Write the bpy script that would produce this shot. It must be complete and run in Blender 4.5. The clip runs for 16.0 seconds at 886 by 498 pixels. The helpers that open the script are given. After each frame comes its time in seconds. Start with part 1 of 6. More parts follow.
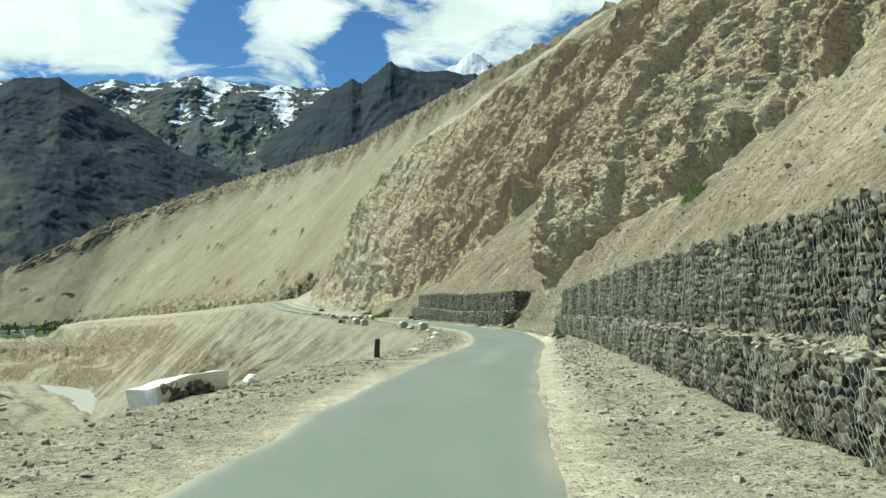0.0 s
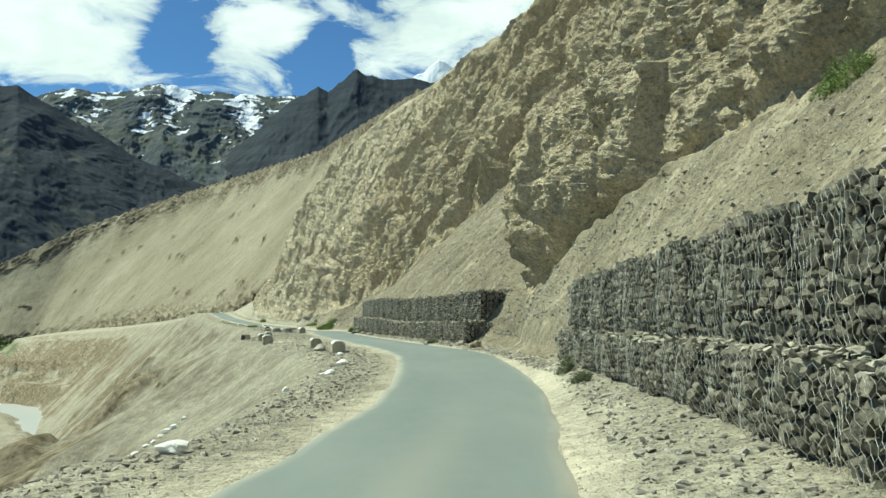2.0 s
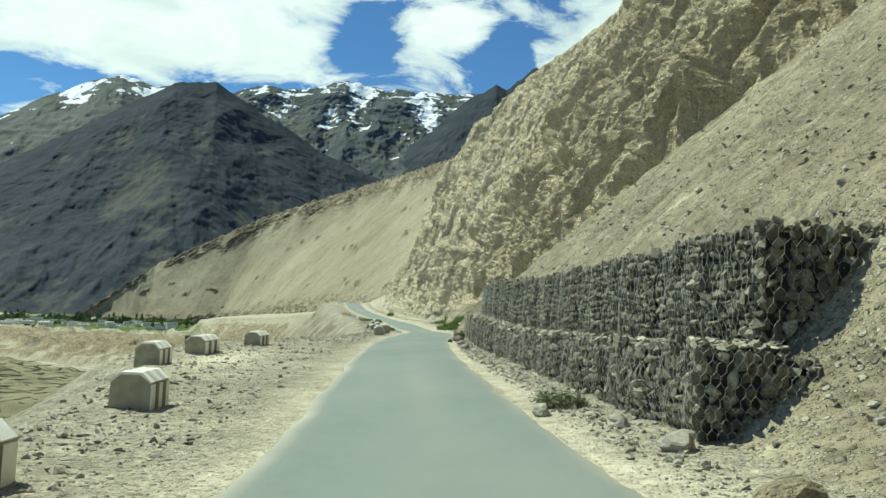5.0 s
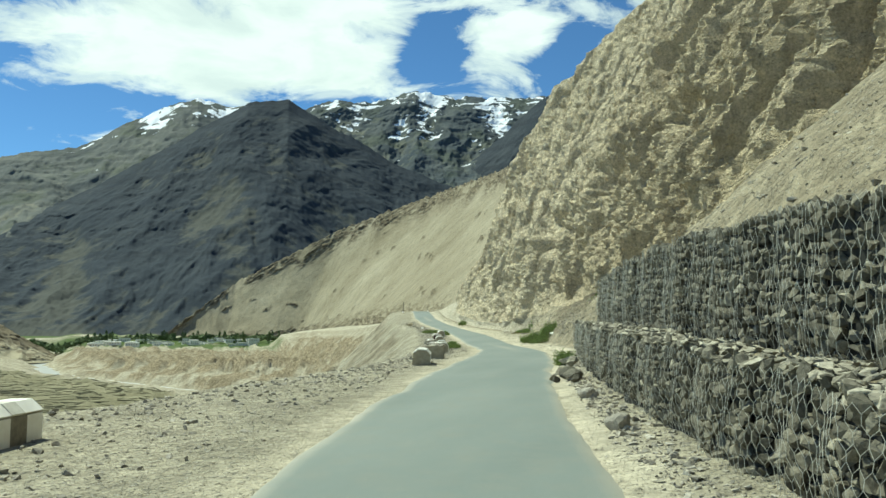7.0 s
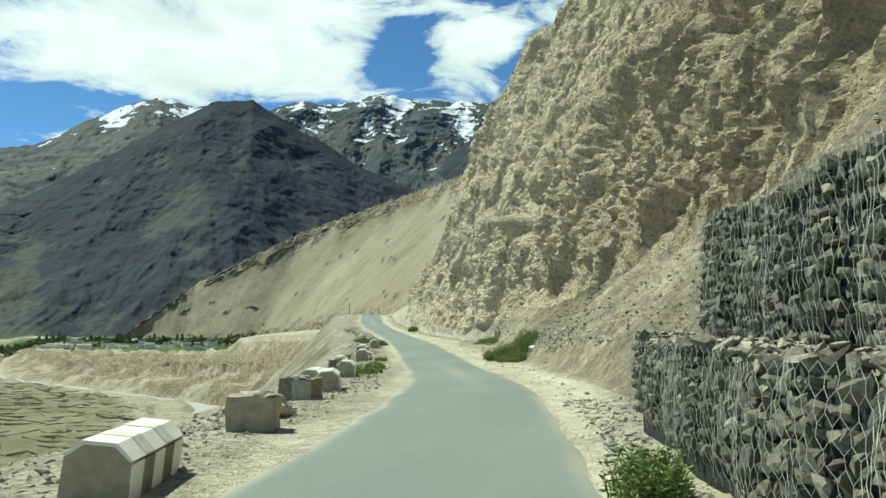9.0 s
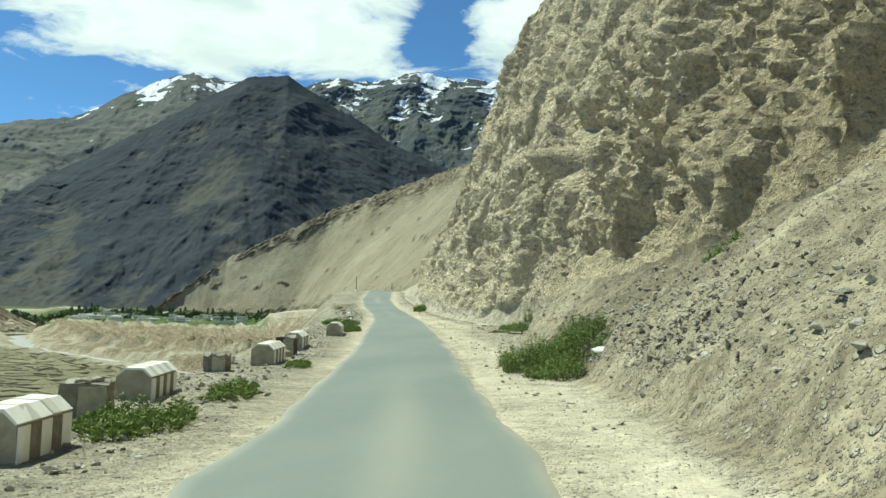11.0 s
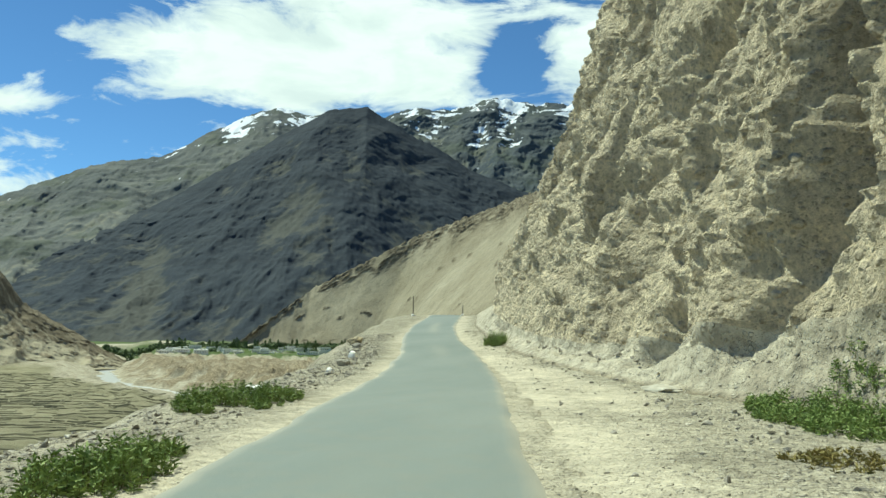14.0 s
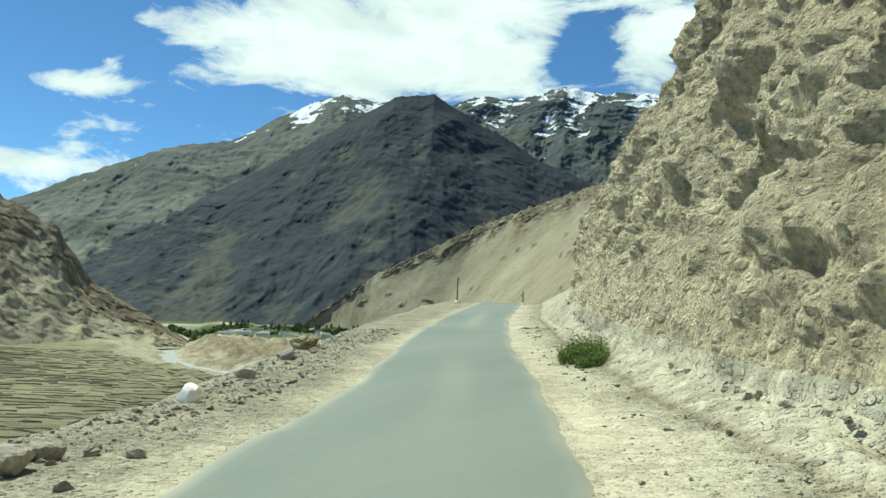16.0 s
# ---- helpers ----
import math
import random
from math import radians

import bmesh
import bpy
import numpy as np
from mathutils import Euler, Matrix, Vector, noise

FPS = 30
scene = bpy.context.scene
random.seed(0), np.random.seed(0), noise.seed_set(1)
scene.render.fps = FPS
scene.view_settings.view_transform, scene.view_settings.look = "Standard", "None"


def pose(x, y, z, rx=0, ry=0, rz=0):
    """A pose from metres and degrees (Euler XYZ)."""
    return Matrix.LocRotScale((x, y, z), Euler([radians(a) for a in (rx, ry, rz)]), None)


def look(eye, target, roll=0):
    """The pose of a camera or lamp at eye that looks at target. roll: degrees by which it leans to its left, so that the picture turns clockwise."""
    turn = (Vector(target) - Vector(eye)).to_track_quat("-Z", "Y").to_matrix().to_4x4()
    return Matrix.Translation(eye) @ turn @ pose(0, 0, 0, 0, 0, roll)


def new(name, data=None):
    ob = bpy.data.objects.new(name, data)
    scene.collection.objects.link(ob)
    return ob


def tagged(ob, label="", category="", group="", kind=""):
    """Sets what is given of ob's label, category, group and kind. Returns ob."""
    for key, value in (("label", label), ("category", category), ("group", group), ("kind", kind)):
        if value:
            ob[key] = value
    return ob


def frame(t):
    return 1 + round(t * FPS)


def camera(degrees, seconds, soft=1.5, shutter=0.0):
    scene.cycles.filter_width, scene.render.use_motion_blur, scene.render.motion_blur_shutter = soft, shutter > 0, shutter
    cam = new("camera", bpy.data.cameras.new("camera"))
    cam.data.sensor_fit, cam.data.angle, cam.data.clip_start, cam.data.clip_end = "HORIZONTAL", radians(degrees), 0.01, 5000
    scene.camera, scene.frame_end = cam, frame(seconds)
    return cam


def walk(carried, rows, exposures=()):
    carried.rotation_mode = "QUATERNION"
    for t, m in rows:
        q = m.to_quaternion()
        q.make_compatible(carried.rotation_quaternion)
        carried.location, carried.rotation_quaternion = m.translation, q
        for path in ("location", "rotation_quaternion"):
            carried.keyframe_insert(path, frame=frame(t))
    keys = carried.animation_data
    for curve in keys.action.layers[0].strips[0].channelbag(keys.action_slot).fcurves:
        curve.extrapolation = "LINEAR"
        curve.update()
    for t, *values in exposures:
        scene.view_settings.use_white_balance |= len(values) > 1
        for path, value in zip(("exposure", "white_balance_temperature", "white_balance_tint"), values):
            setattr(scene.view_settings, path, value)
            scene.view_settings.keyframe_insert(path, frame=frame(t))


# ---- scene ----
cam = camera(53.6, 16.0)
PATH = [
    (0, (0.011, 0.035, 1.59), (0.012, 2.03, 1.722), 0.1),
    (0.5, (0.402, 5.652, 1.543), (0.434, 7.647, 1.686), 0.3),
    (1, (0.896, 11.178, 1.599), (0.938, 13.172, 1.741), 0.1),
    (1.5, (1.383, 16.778, 1.565), (1.436, 18.773, 1.708), -0.0),
    (2, (1.939, 22.395, 1.559), (2.012, 24.388, 1.711), -0.5),
    (2.5, (2.557, 28.072, 1.561), (2.647, 30.066, 1.689), 0.2),
    (3, (3.167, 33.619, 1.442), (3.239, 35.614, 1.565), 1.3),
    (3.5, (3.595, 39.335, 1.433), (3.601, 41.331, 1.568), 2.8),
    (4, (3.81, 44.894, 1.424), (3.717, 46.886, 1.576), 3.0),
    (4.5, (3.746, 50.474, 1.508), (3.545, 52.457, 1.674), 2.6),
    (5, (3.276, 56.021, 1.517), (2.958, 57.991, 1.662), 2.7),
    (5.2, (2.994, 58.298, 1.539), (2.631, 60.26, 1.685), 2.8),
    (7.3, (-1.184, 81.431, 1.612), (-1.675, 83.364, 1.766), 0.4),
    (7.5, (-1.563, 83.654, 1.603), (-2.042, 85.59, 1.753), 0.3),
    (8, (-2.46, 89.126, 1.627), (-2.915, 91.067, 1.788), -0.0),
    (8.2, (-2.83, 91.2, 1.626), (-3.269, 93.143, 1.802), 0.1),
    (10.3, (-5.68, 112.725, 1.587), (-6.089, 114.678, 1.722), 1.8),
    (10.5, (-6.029, 114.77, 1.58), (-6.455, 116.72, 1.709), 1.8),
    (11, (-6.911, 119.917, 1.478), (-7.394, 121.855, 1.599), 2.4),
    (11.5, (-7.973, 125.122, 1.464), (-8.496, 127.048, 1.593), 2.6),
    (12, (-9.045, 130.437, 1.425), (-9.616, 132.349, 1.555), 1.9),
    (12.5, (-10.332, 135.501, 1.354), (-10.977, 137.389, 1.488), 0.5),
    (13, (-11.903, 140.668, 1.293), (-12.584, 142.543, 1.44), 0.6),
    (13.5, (-13.446, 145.895, 1.381), (-14.122, 147.77, 1.55), 0.7),
    (14, (-15.018, 151.045, 1.43), (-15.681, 152.923, 1.607), 1.2),
    (14.5, (-16.445, 155.995, 1.547), (-17.112, 157.871, 1.74), 1.7),
    (15, (-17.963, 161.084, 1.651), (-18.669, 162.947, 1.83), 1.3),
    (15.5, (-19.695, 166.158, 1.682), (-20.451, 168.004, 1.827), 2.0),
    (16, (-21.463, 171.565, 1.549), (-22.262, 173.393, 1.697), 3.0),
]
walk(cam, [(t, look(eye, target, roll)) for t, eye, target, roll in PATH], [(0, 0.4, 6350, -14), (16, 0.4, 6350, -14)])

# ---- world, sun ----
SUN_EL, SUN_AZ = 57.0, -71.0     # degrees; azimuth from +y, positive to the right (+x)
sun_dir = Vector((math.sin(radians(SUN_AZ)) * math.cos(radians(SUN_EL)), math.cos(radians(SUN_AZ)) * math.cos(radians(SUN_EL)), math.sin(radians(SUN_EL))))
sun = new("sun", bpy.data.lights.new("sun", "SUN"))
sun.data.energy, sun.data.angle, sun.data.color = 4.5, radians(0.5), (1.0, 0.94, 0.83)
sun.matrix_world = look(sun_dir * 100, (0, 0, 0))

world = bpy.data.worlds.new("sky")
scene.world = world
world.use_nodes = True


class Nodes:
    """A short hand for building node trees."""

    def __init__(self, tree):
        self.tree = tree
        tree.nodes.clear()

    def add(self, kind, inputs=(), **settings):
        n = self.tree.nodes.new(kind)
        for k, v in settings.items():
            setattr(n, k, v)
        for k, v in dict(inputs).items():
            if isinstance(v, bpy.types.NodeSocket):
                self.tree.links.new(v, n.inputs[k])
            else:
                n.inputs[k].default_value = v
        return n

    def math(self, op, a, b=0.0, clamp=False):
        return self.add("ShaderNodeMath", {0: a, 1: b}, operation=op, use_clamp=clamp).outputs[0]

    def ramp(self, fac, stops):
        n = self.add("ShaderNodeValToRGB", {0: fac})
        els = n.color_ramp.elements
        while len(els) < len(stops):
            els.new(0.5)
        for e, (p, c) in zip(els, stops):
            e.position = p
            e.color = (c, c, c, 1) if isinstance(c, (int, float)) else (*c, 1)
        return n.outputs[0]

    def mix(self, fac, a, b, blend="MIX"):
        n = self.add("ShaderNodeMix", data_type="RGBA", blend_type=blend)
        for k, v in ((0, fac), (6, a), (7, b)):
            if isinstance(v, bpy.types.NodeSocket):
                self.tree.links.new(v, n.inputs[k])
            elif k == 0:
                n.inputs[k].default_value = v
            else:
                n.inputs[k].default_value = (*v, 1)
        return n.outputs[2]

    def noise(self, vec, scale, detail=4.0, rough=0.55, distortion=0.0):
        return self.add("ShaderNodeTexNoise", {"Vector": vec, "Scale": scale, "Detail": detail, "Roughness": rough, "Distortion": distortion}).outputs[0]

    def voronoi(self, vec, scale, feature="F1"):
        return self.add("ShaderNodeTexVoronoi", {"Vector": vec, "Scale": scale}, feature=feature)

    def stretch(self, vec, scale, loc=(0, 0, 0)):
        return self.add("ShaderNodeMapping", {"Vector": vec, "Scale": scale, "Location": loc}).outputs[0]


def speckle(n, c, p, scale, low, high):
    """Uneven light and dark grit over a colour."""
    s = n.noise(p, scale, 10, 0.78)
    return n.mix(1.0, c, n.ramp(s, [(0.36, low), (0.5, 0.95), (0.64, high)]), "MULTIPLY")


# clouds as soft banks: bearing, height over distance, half-widths of both, weight (minus: a gap)
CLOUDS = ((-33, .285, 7, .05, 1.1), (-41, .305, 4.5, .022, .9), (-25, .35, 10, .075, 1.1), (-21, .285, 6, .035, .9), (-10, .325, 4.2, .045, .9), (4, .35, 9, .055, 1.1),
          (-15, .305, 2.3, .036, -1.5), (-5.6, .295, 1.6, .045, -1.4), (-49, .30, 7, .09, -1.3), (-47.5, .225, 3.0, .016, 1.2), (-52, .135, 9, .018, 1.2), (-36, .225, 4, .02, -0.6))


def build_sky():
    n = Nodes(world.node_tree)
    sky = n.add("ShaderNodeTexSky", sky_type="NISHITA", sun_disc=False, sun_elevation=radians(SUN_EL), sun_rotation=radians(SUN_AZ), altitude=3600, air_density=1.0, dust_density=0.6, ozone_density=1.6)
    way = n.add("ShaderNodeTexCoord").outputs["Generated"]
    sep = n.add("ShaderNodeSeparateXYZ", {0: way})
    wx, wy, wz = sep.outputs[0], sep.outputs[1], sep.outputs[2]
    az = n.math("MULTIPLY", n.math("ARCTAN2", wx, wy), 57.2958)
    flat_len = n.math("SQRT", n.math("ADD", n.math("MULTIPLY", wx, wx), n.math("MULTIPLY", wy, wy)))
    el = n.math("DIVIDE", wz, n.math("MAXIMUM", flat_len, 0.05))
    plan = n.add("ShaderNodeCombineXYZ", {0: n.math("MULTIPLY", az, 0.055), 1: n.math("MULTIPLY", el, 7.0), 2: 0.0}).outputs[0]
    big = n.noise(plan, 0.9, 3.0, 0.5, 0.3)
    fine = n.noise(plan, 3.4, 10.0, 0.62, 0.5)
    dens = n.math("ADD", n.math("MULTIPLY", n.math("SUBTRACT", big, 0.46), 1.6), n.math("MULTIPLY", n.math("SUBTRACT", fine, 0.5), 3.4))
    for a0, e0, ra, re_, w in CLOUDS:
        da = n.math("DIVIDE", n.math("SUBTRACT", az, a0), ra)
        de = n.math("DIVIDE", n.math("SUBTRACT", el, e0), re_)
        q = n.math("ADD", n.math("MULTIPLY", da, da), n.math("MULTIPLY", de, de))
        dens = n.math("ADD", dens, n.math("MULTIPLY", n.math("EXPONENT", n.math("MULTIPLY", q, -1.0)), w))
    dens = n.math("SUBTRACT", dens, n.ramp(el, [(0.5, 0.0), (0.95, 1.0)]))
    cover = n.ramp(n.math("ADD", n.math("MULTIPLY", dens, 0.25), 0.4), [(0.0, 0.0), (0.44, 0.0), (0.53, 0.7), (0.64, 1.0), (1.0, 1.0)])
    shade = n.noise(plan, 2.3, 7.0, 0.55, 0.3)
    white = n.ramp(shade, [(0.0, (5.0, 5.5, 6.0)), (0.38, (6.7, 7.1, 7.4)), (0.54, (8.2, 8.4, 8.5)), (1.0, (9.3, 9.3, 9.2))])
    blue = n.mix(1.0, sky.outputs[0], (0.62, 0.82, 1.04), "MULTIPLY")
    col = n.mix(cover, blue, white)
    bg = n.add("ShaderNodeBackground", {"Color": col, "Strength": 0.095})
    n.add("ShaderNodeOutputWorld", {"Surface": bg.outputs[0]})


build_sky()

# ---- plan: the road's line, heights, and the foot of the hill ----
ROAD = [(-90, -9.5, 0.0), (-25, -3.3, 0.0), (8.7, -0.52, 0.03), (17, 0.2, 0.02), (25, 1.05, 0.0), (36, 2.5, -0.1), (40.5, 3.1, -0.13), (45, 3.4, -0.1), (50, 3.45, -0.05), (58, 2.95, 0.0), (64.5, 1.9, 0.02), (73, 0.1, 0.04), (81, -1.6, 0.06), (92, -3.75, 0.07), (102, -5.25, 0.06), (112, -6.4, 0.03), (123, -8.15, -0.1), (131, -10.2, -0.2), (138, -12.3, -0.27), (147, -14.8, -0.18), (156, -17.6, 0.0), (164, -20.1, 0.07), (172, -22.5, 0.08), (184, -26.7, 0.3), (196, -31.5, 0.75), (212, -37.2, 1.4), (236, -44.5, 2.6), (250, -49, 2.8), (300, -66, 1.5), (420, -108, -1.0), (520, -142, -2), (600, -172, -3), (700, -216, -6), (950, -330, -12), (1150, -430, -16), (1500, -650, -30)]
_yy = np.arange(-95, 1505, 0.5)


def smooth(values, n=9):
    k = np.hanning(n + 2)[1:-1]
    k /= k.sum()
    return np.convolve(np.pad(values, n // 2, mode="edge"), k, "valid")


_rx = smooth(np.interp(_yy, [r[0] for r in ROAD], [r[1] for r in ROAD]), 17)
_rz = smooth(np.interp(_yy, [r[0] for r in ROAD], [r[2] for r in ROAD]), 17)


def road_x(y):
    return np.interp(y, _yy, _rx)


def road_z(y):
    return np.interp(y, _yy, _rz)


def table(y, *rows):
    """One column of a table over y for each further entry of its rows, softened."""
    ys = [r[0] for r in rows]
    return [np.interp(y, ys, [r[k] for r in rows]) for k in range(1, len(rows[0]))]


# ---- noise on arrays ----
_rng = np.random.RandomState(7)
_perm = np.concatenate([_rng.permutation(256)] * 3)
_grad = _rng.normal(size=(256, 3))
_grad /= np.linalg.norm(_grad, axis=1)[:, None]
_jitter = _rng.random_sample((256, 4))


def perlin(x, y, z=0.0):
    x, y, z = np.broadcast_arrays(np.asarray(x, float), np.asarray(y, float), np.asarray(z, float))
    xi, yi, zi = np.floor(x).astype(int), np.floor(y).astype(int), np.floor(z).astype(int)
    xf, yf, zf = x - xi, y - yi, z - zi
    u, v, w = (f * f * f * (f * (f * 6 - 15) + 10) for f in (xf, yf, zf))
    out = 0.0
    for dx in (0, 1):
        for dy in (0, 1):
            for dz in (0, 1):
                g = _grad[_perm[_perm[_perm[(xi + dx) & 255] + ((yi + dy) & 255)] + ((zi + dz) & 255)]]
                d = g[..., 0] * (xf - dx) + g[..., 1] * (yf - dy) + g[..., 2] * (zf - dz)
                out = out + d * (u if dx else 1 - u) * (v if dy else 1 - v) * (w if dz else 1 - w)
    return out * 1.6


def fbm(x, y, z=0.0, octaves=4, gain=0.5):
    out, a = 0.0, 1.0
    for k in range(octaves):
        out = out + a * perlin(np.asarray(x) * 2 ** k + 17 * k, np.asarray(y) * 2 ** k + 5 * k, np.asarray(z) * 2 ** k)
        a *= gain
    return out


def ridged(x, y, z=0.0, octaves=4, gain=0.5):
    out, a = 0.0, 1.0
    for k in range(octaves):
        out = out + a * (1 - 2 * np.abs(perlin(np.asarray(x) * 2 ** k + 31 * k, np.asarray(y) * 2 ** k + 11 * k, np.asarray(z) * 2 ** k)))
        a *= gain
    return out


def cells(x, y, z, keep=0.0):
    """Distance to the nearest of one scattered point per unit cell, and that point's own chance number."""
    xi, yi, zi = (np.floor(v).astype(int) for v in (x, y, z))
    best, own = np.full(x.shape, 9.0), np.zeros(x.shape)
    for dx in (-1, 0, 1):
        for dy in (-1, 0, 1):
            for dz in (-1, 0, 1):
                k = _perm[_perm[_perm[(xi + dx) & 255] + ((yi + dy) & 255)] + ((zi + dz) & 255)]
                j = _jitter[k]
                d = np.sqrt((xi + dx + j[..., 0] - x) ** 2 + (yi + dy + j[..., 1] - y) ** 2 + (zi + dz + j[..., 2] - z) ** 2)
                near = d < best
                best = np.where(near, d, best)
                own = np.where(near, j[..., 3], own)
    return best, own


def step01(a, b, x):
    t = np.clip((x - a) / (b - a), 0, 1)
    return t * t * (3 - 2 * t)


# ---- materials ----
def material(name):
    m = bpy.data.materials.new(name)
    m.use_nodes = True
    n = Nodes(m.node_tree)
    pos = n.add("ShaderNodeNewGeometry").outputs["Position"]
    return m, n, pos


def finish(m, n, color, rough=0.9, height=None, dist=0.05, strength=1.0, spec=0.2, **more):
    ins = {"Base Color": color if isinstance(color, bpy.types.NodeSocket) else (*color, 1), "Roughness": rough, "Specular IOR Level": spec}
    ins.update(more)
    if height is not None:
        ins["Normal"] = n.add("ShaderNodeBump", {"Height": height, "Distance": dist, "Strength": strength}).outputs[0]
    b = n.add("ShaderNodeBsdfPrincipled", ins)
    n.add("ShaderNodeOutputMaterial", {"Surface": b.outputs[0]})
    return m


def attr(n, name):
    return n.add("ShaderNodeAttribute", attribute_name=name).outputs["Fac"]


def mat_asphalt():
    m, n, p = material("asphalt")
    big = n.noise(n.stretch(p, (1, 0.25, 1)), 0.35, 5, 0.6)
    mid = n.noise(p, 2.5, 5, 0.6)
    fine = n.noise(p, 60, 3, 0.6)
    c = n.ramp(big, [(0.3, (0.18, 0.212, 0.195)), (0.5, (0.21, 0.242, 0.222)), (0.72, (0.25, 0.277, 0.25))])
    c = n.mix(n.ramp(mid, [(0.45, 0.0), (0.75, 0.5)]), c, (0.25, 0.25, 0.21))
    c = n.mix(n.math("MULTIPLY", fine, 0.35), c, (0.12, 0.13, 0.12))
    c = n.mix(attr(n, "dust"), c, (0.46, 0.42, 0.33))
    return finish(m, n, c, 0.82, n.math("ADD", fine, n.math("MULTIPLY", mid, 0.5)), 0.008, 0.7, 0.3)


def mat_ground():
    """Dusty gravel of the verge, going over into the slopes and fields of the valley."""
    m, n, p = material("valley_ground")
    dust = attr(n, "dust")
    grass = attr(n, "grass")
    bank = attr(n, "bank")
    big = n.noise(p, 0.06, 5, 0.6)
    mid = n.noise(p, 0.7, 6, 0.62)
    fine = n.noise(p, 9, 5, 0.65)
    soil = n.ramp(big, [(0.3, (0.47, 0.43, 0.315)), (0.5, (0.57, 0.52, 0.39)), (0.7, (0.64, 0.585, 0.445))])
    soil = n.mix(n.ramp(mid, [(0.36, 0.55), (0.56, 0.0)]), soil, (0.24, 0.22, 0.16))
    hgt, flat = n.math("MULTIPLY", fine, 0.9), n.math("SUBTRACT", 1.0, n.math("MULTIPLY", dust, 0.75))
    for scale, keep, seed, weight in ((38, 0.35, 0.0, 0.2), (19, 0.5, 3.0, 0.4), (10, 0.62, 7.0, 0.7)):
        q = n.stretch(p, (1, 1, 1), (seed, seed * 0.7, 0))
        v = n.voronoi(q, scale)
        r = n.add("ShaderNodeSeparateColor", {0: v.outputs["Color"]})
        shape = n.math("MULTIPLY", n.ramp(v.outputs["Distance"], [(0.0, 1.0), (0.3, 0.9), (0.42, 0.0)]), n.math("GREATER_THAN", r.outputs[0], keep))
        shape = n.math("MULTIPLY", shape, n.ramp(n.noise(q, 1.1, 3, 0.6), [(0.35, 0.35), (0.5, 1.0)]))
        soil = n.mix(n.math("MULTIPLY", shape, 0.9), soil, n.mix(r.outputs[1], (0.16, 0.15, 0.12), (0.7, 0.66, 0.55)))
        hgt = n.math("ADD", hgt, n.math("MULTIPLY", shape, weight))
    soil = n.mix(n.ramp(fine, [(0.35, 0.5), (0.6, 0.0)]), soil, (0.18, 0.16, 0.12))
    c = n.mix(n.math("MULTIPLY", dust, n.ramp(mid, [(0.3, 0.5), (0.6, 1.0)])), soil, (0.62, 0.56, 0.425))
    bend = n.add("ShaderNodeVectorMath", {0: p, 1: n.add("ShaderNodeVectorMath", {0: n.add("ShaderNodeTexNoise", {"Vector": p, "Scale": 0.05, "Detail": 3.0}).outputs[1], "Scale": 14.0}, operation="SCALE").outputs[0]}, operation="ADD").outputs[0]
    rill = n.noise(n.stretch(bend, (0.3, 1.0, 0.3)), 0.3, 6, 0.62)
    c = n.mix(n.math("MULTIPLY", bank, n.ramp(rill, [(0.36, 0.45), (0.5, 0.0)])), c, (0.23, 0.2, 0.14))
    c = n.mix(n.math("MULTIPLY", bank, n.ramp(rill, [(0.56, 0.0), (0.68, 0.55)])), c, (0.47, 0.42, 0.3))
    nz = n.add("ShaderNodeSeparateXYZ", {0: n.add("ShaderNodeNewGeometry").outputs["Normal"]}).outputs[2]
    scarp = n.math("MULTIPLY", bank, n.ramp(nz, [(0.55, 0.9), (0.7, 0.0)]))
    c = n.mix(n.math("MAXIMUM", attr(n, "crag"), scarp), c, n.ramp(n.noise(p, 0.5, 10, 0.76), [(0.4, (0.1, 0.08, 0.05)), (0.6, (0.42, 0.35, 0.235))]))
    c = n.mix(n.math("MULTIPLY", bank, n.ramp(n.noise(p, 0.13, 9, 0.74), [(0.5, 0.0), (0.6, 0.7)])), c, n.ramp(n.noise(p, 0.6, 8, 0.74), [(0.4, (0.12, 0.1, 0.065)), (0.6, (0.3, 0.25, 0.17))]))
    c = n.mix(attr(n, "field"), c, n.ramp(n.noise(p, 0.03, 5, 0.6), [(0.35, (0.2, 0.185, 0.115)), (0.65, (0.31, 0.285, 0.185))]))
    c = speckle(n, c, p, 3.0, 0.7, 1.16)
    c = n.mix(grass, c, n.mix(mid, (0.06, 0.095, 0.03), (0.125, 0.16, 0.06)))
    return finish(m, n, c, 0.95, n.math("MULTIPLY", hgt, flat), 0.12, 1.0, 0.1)


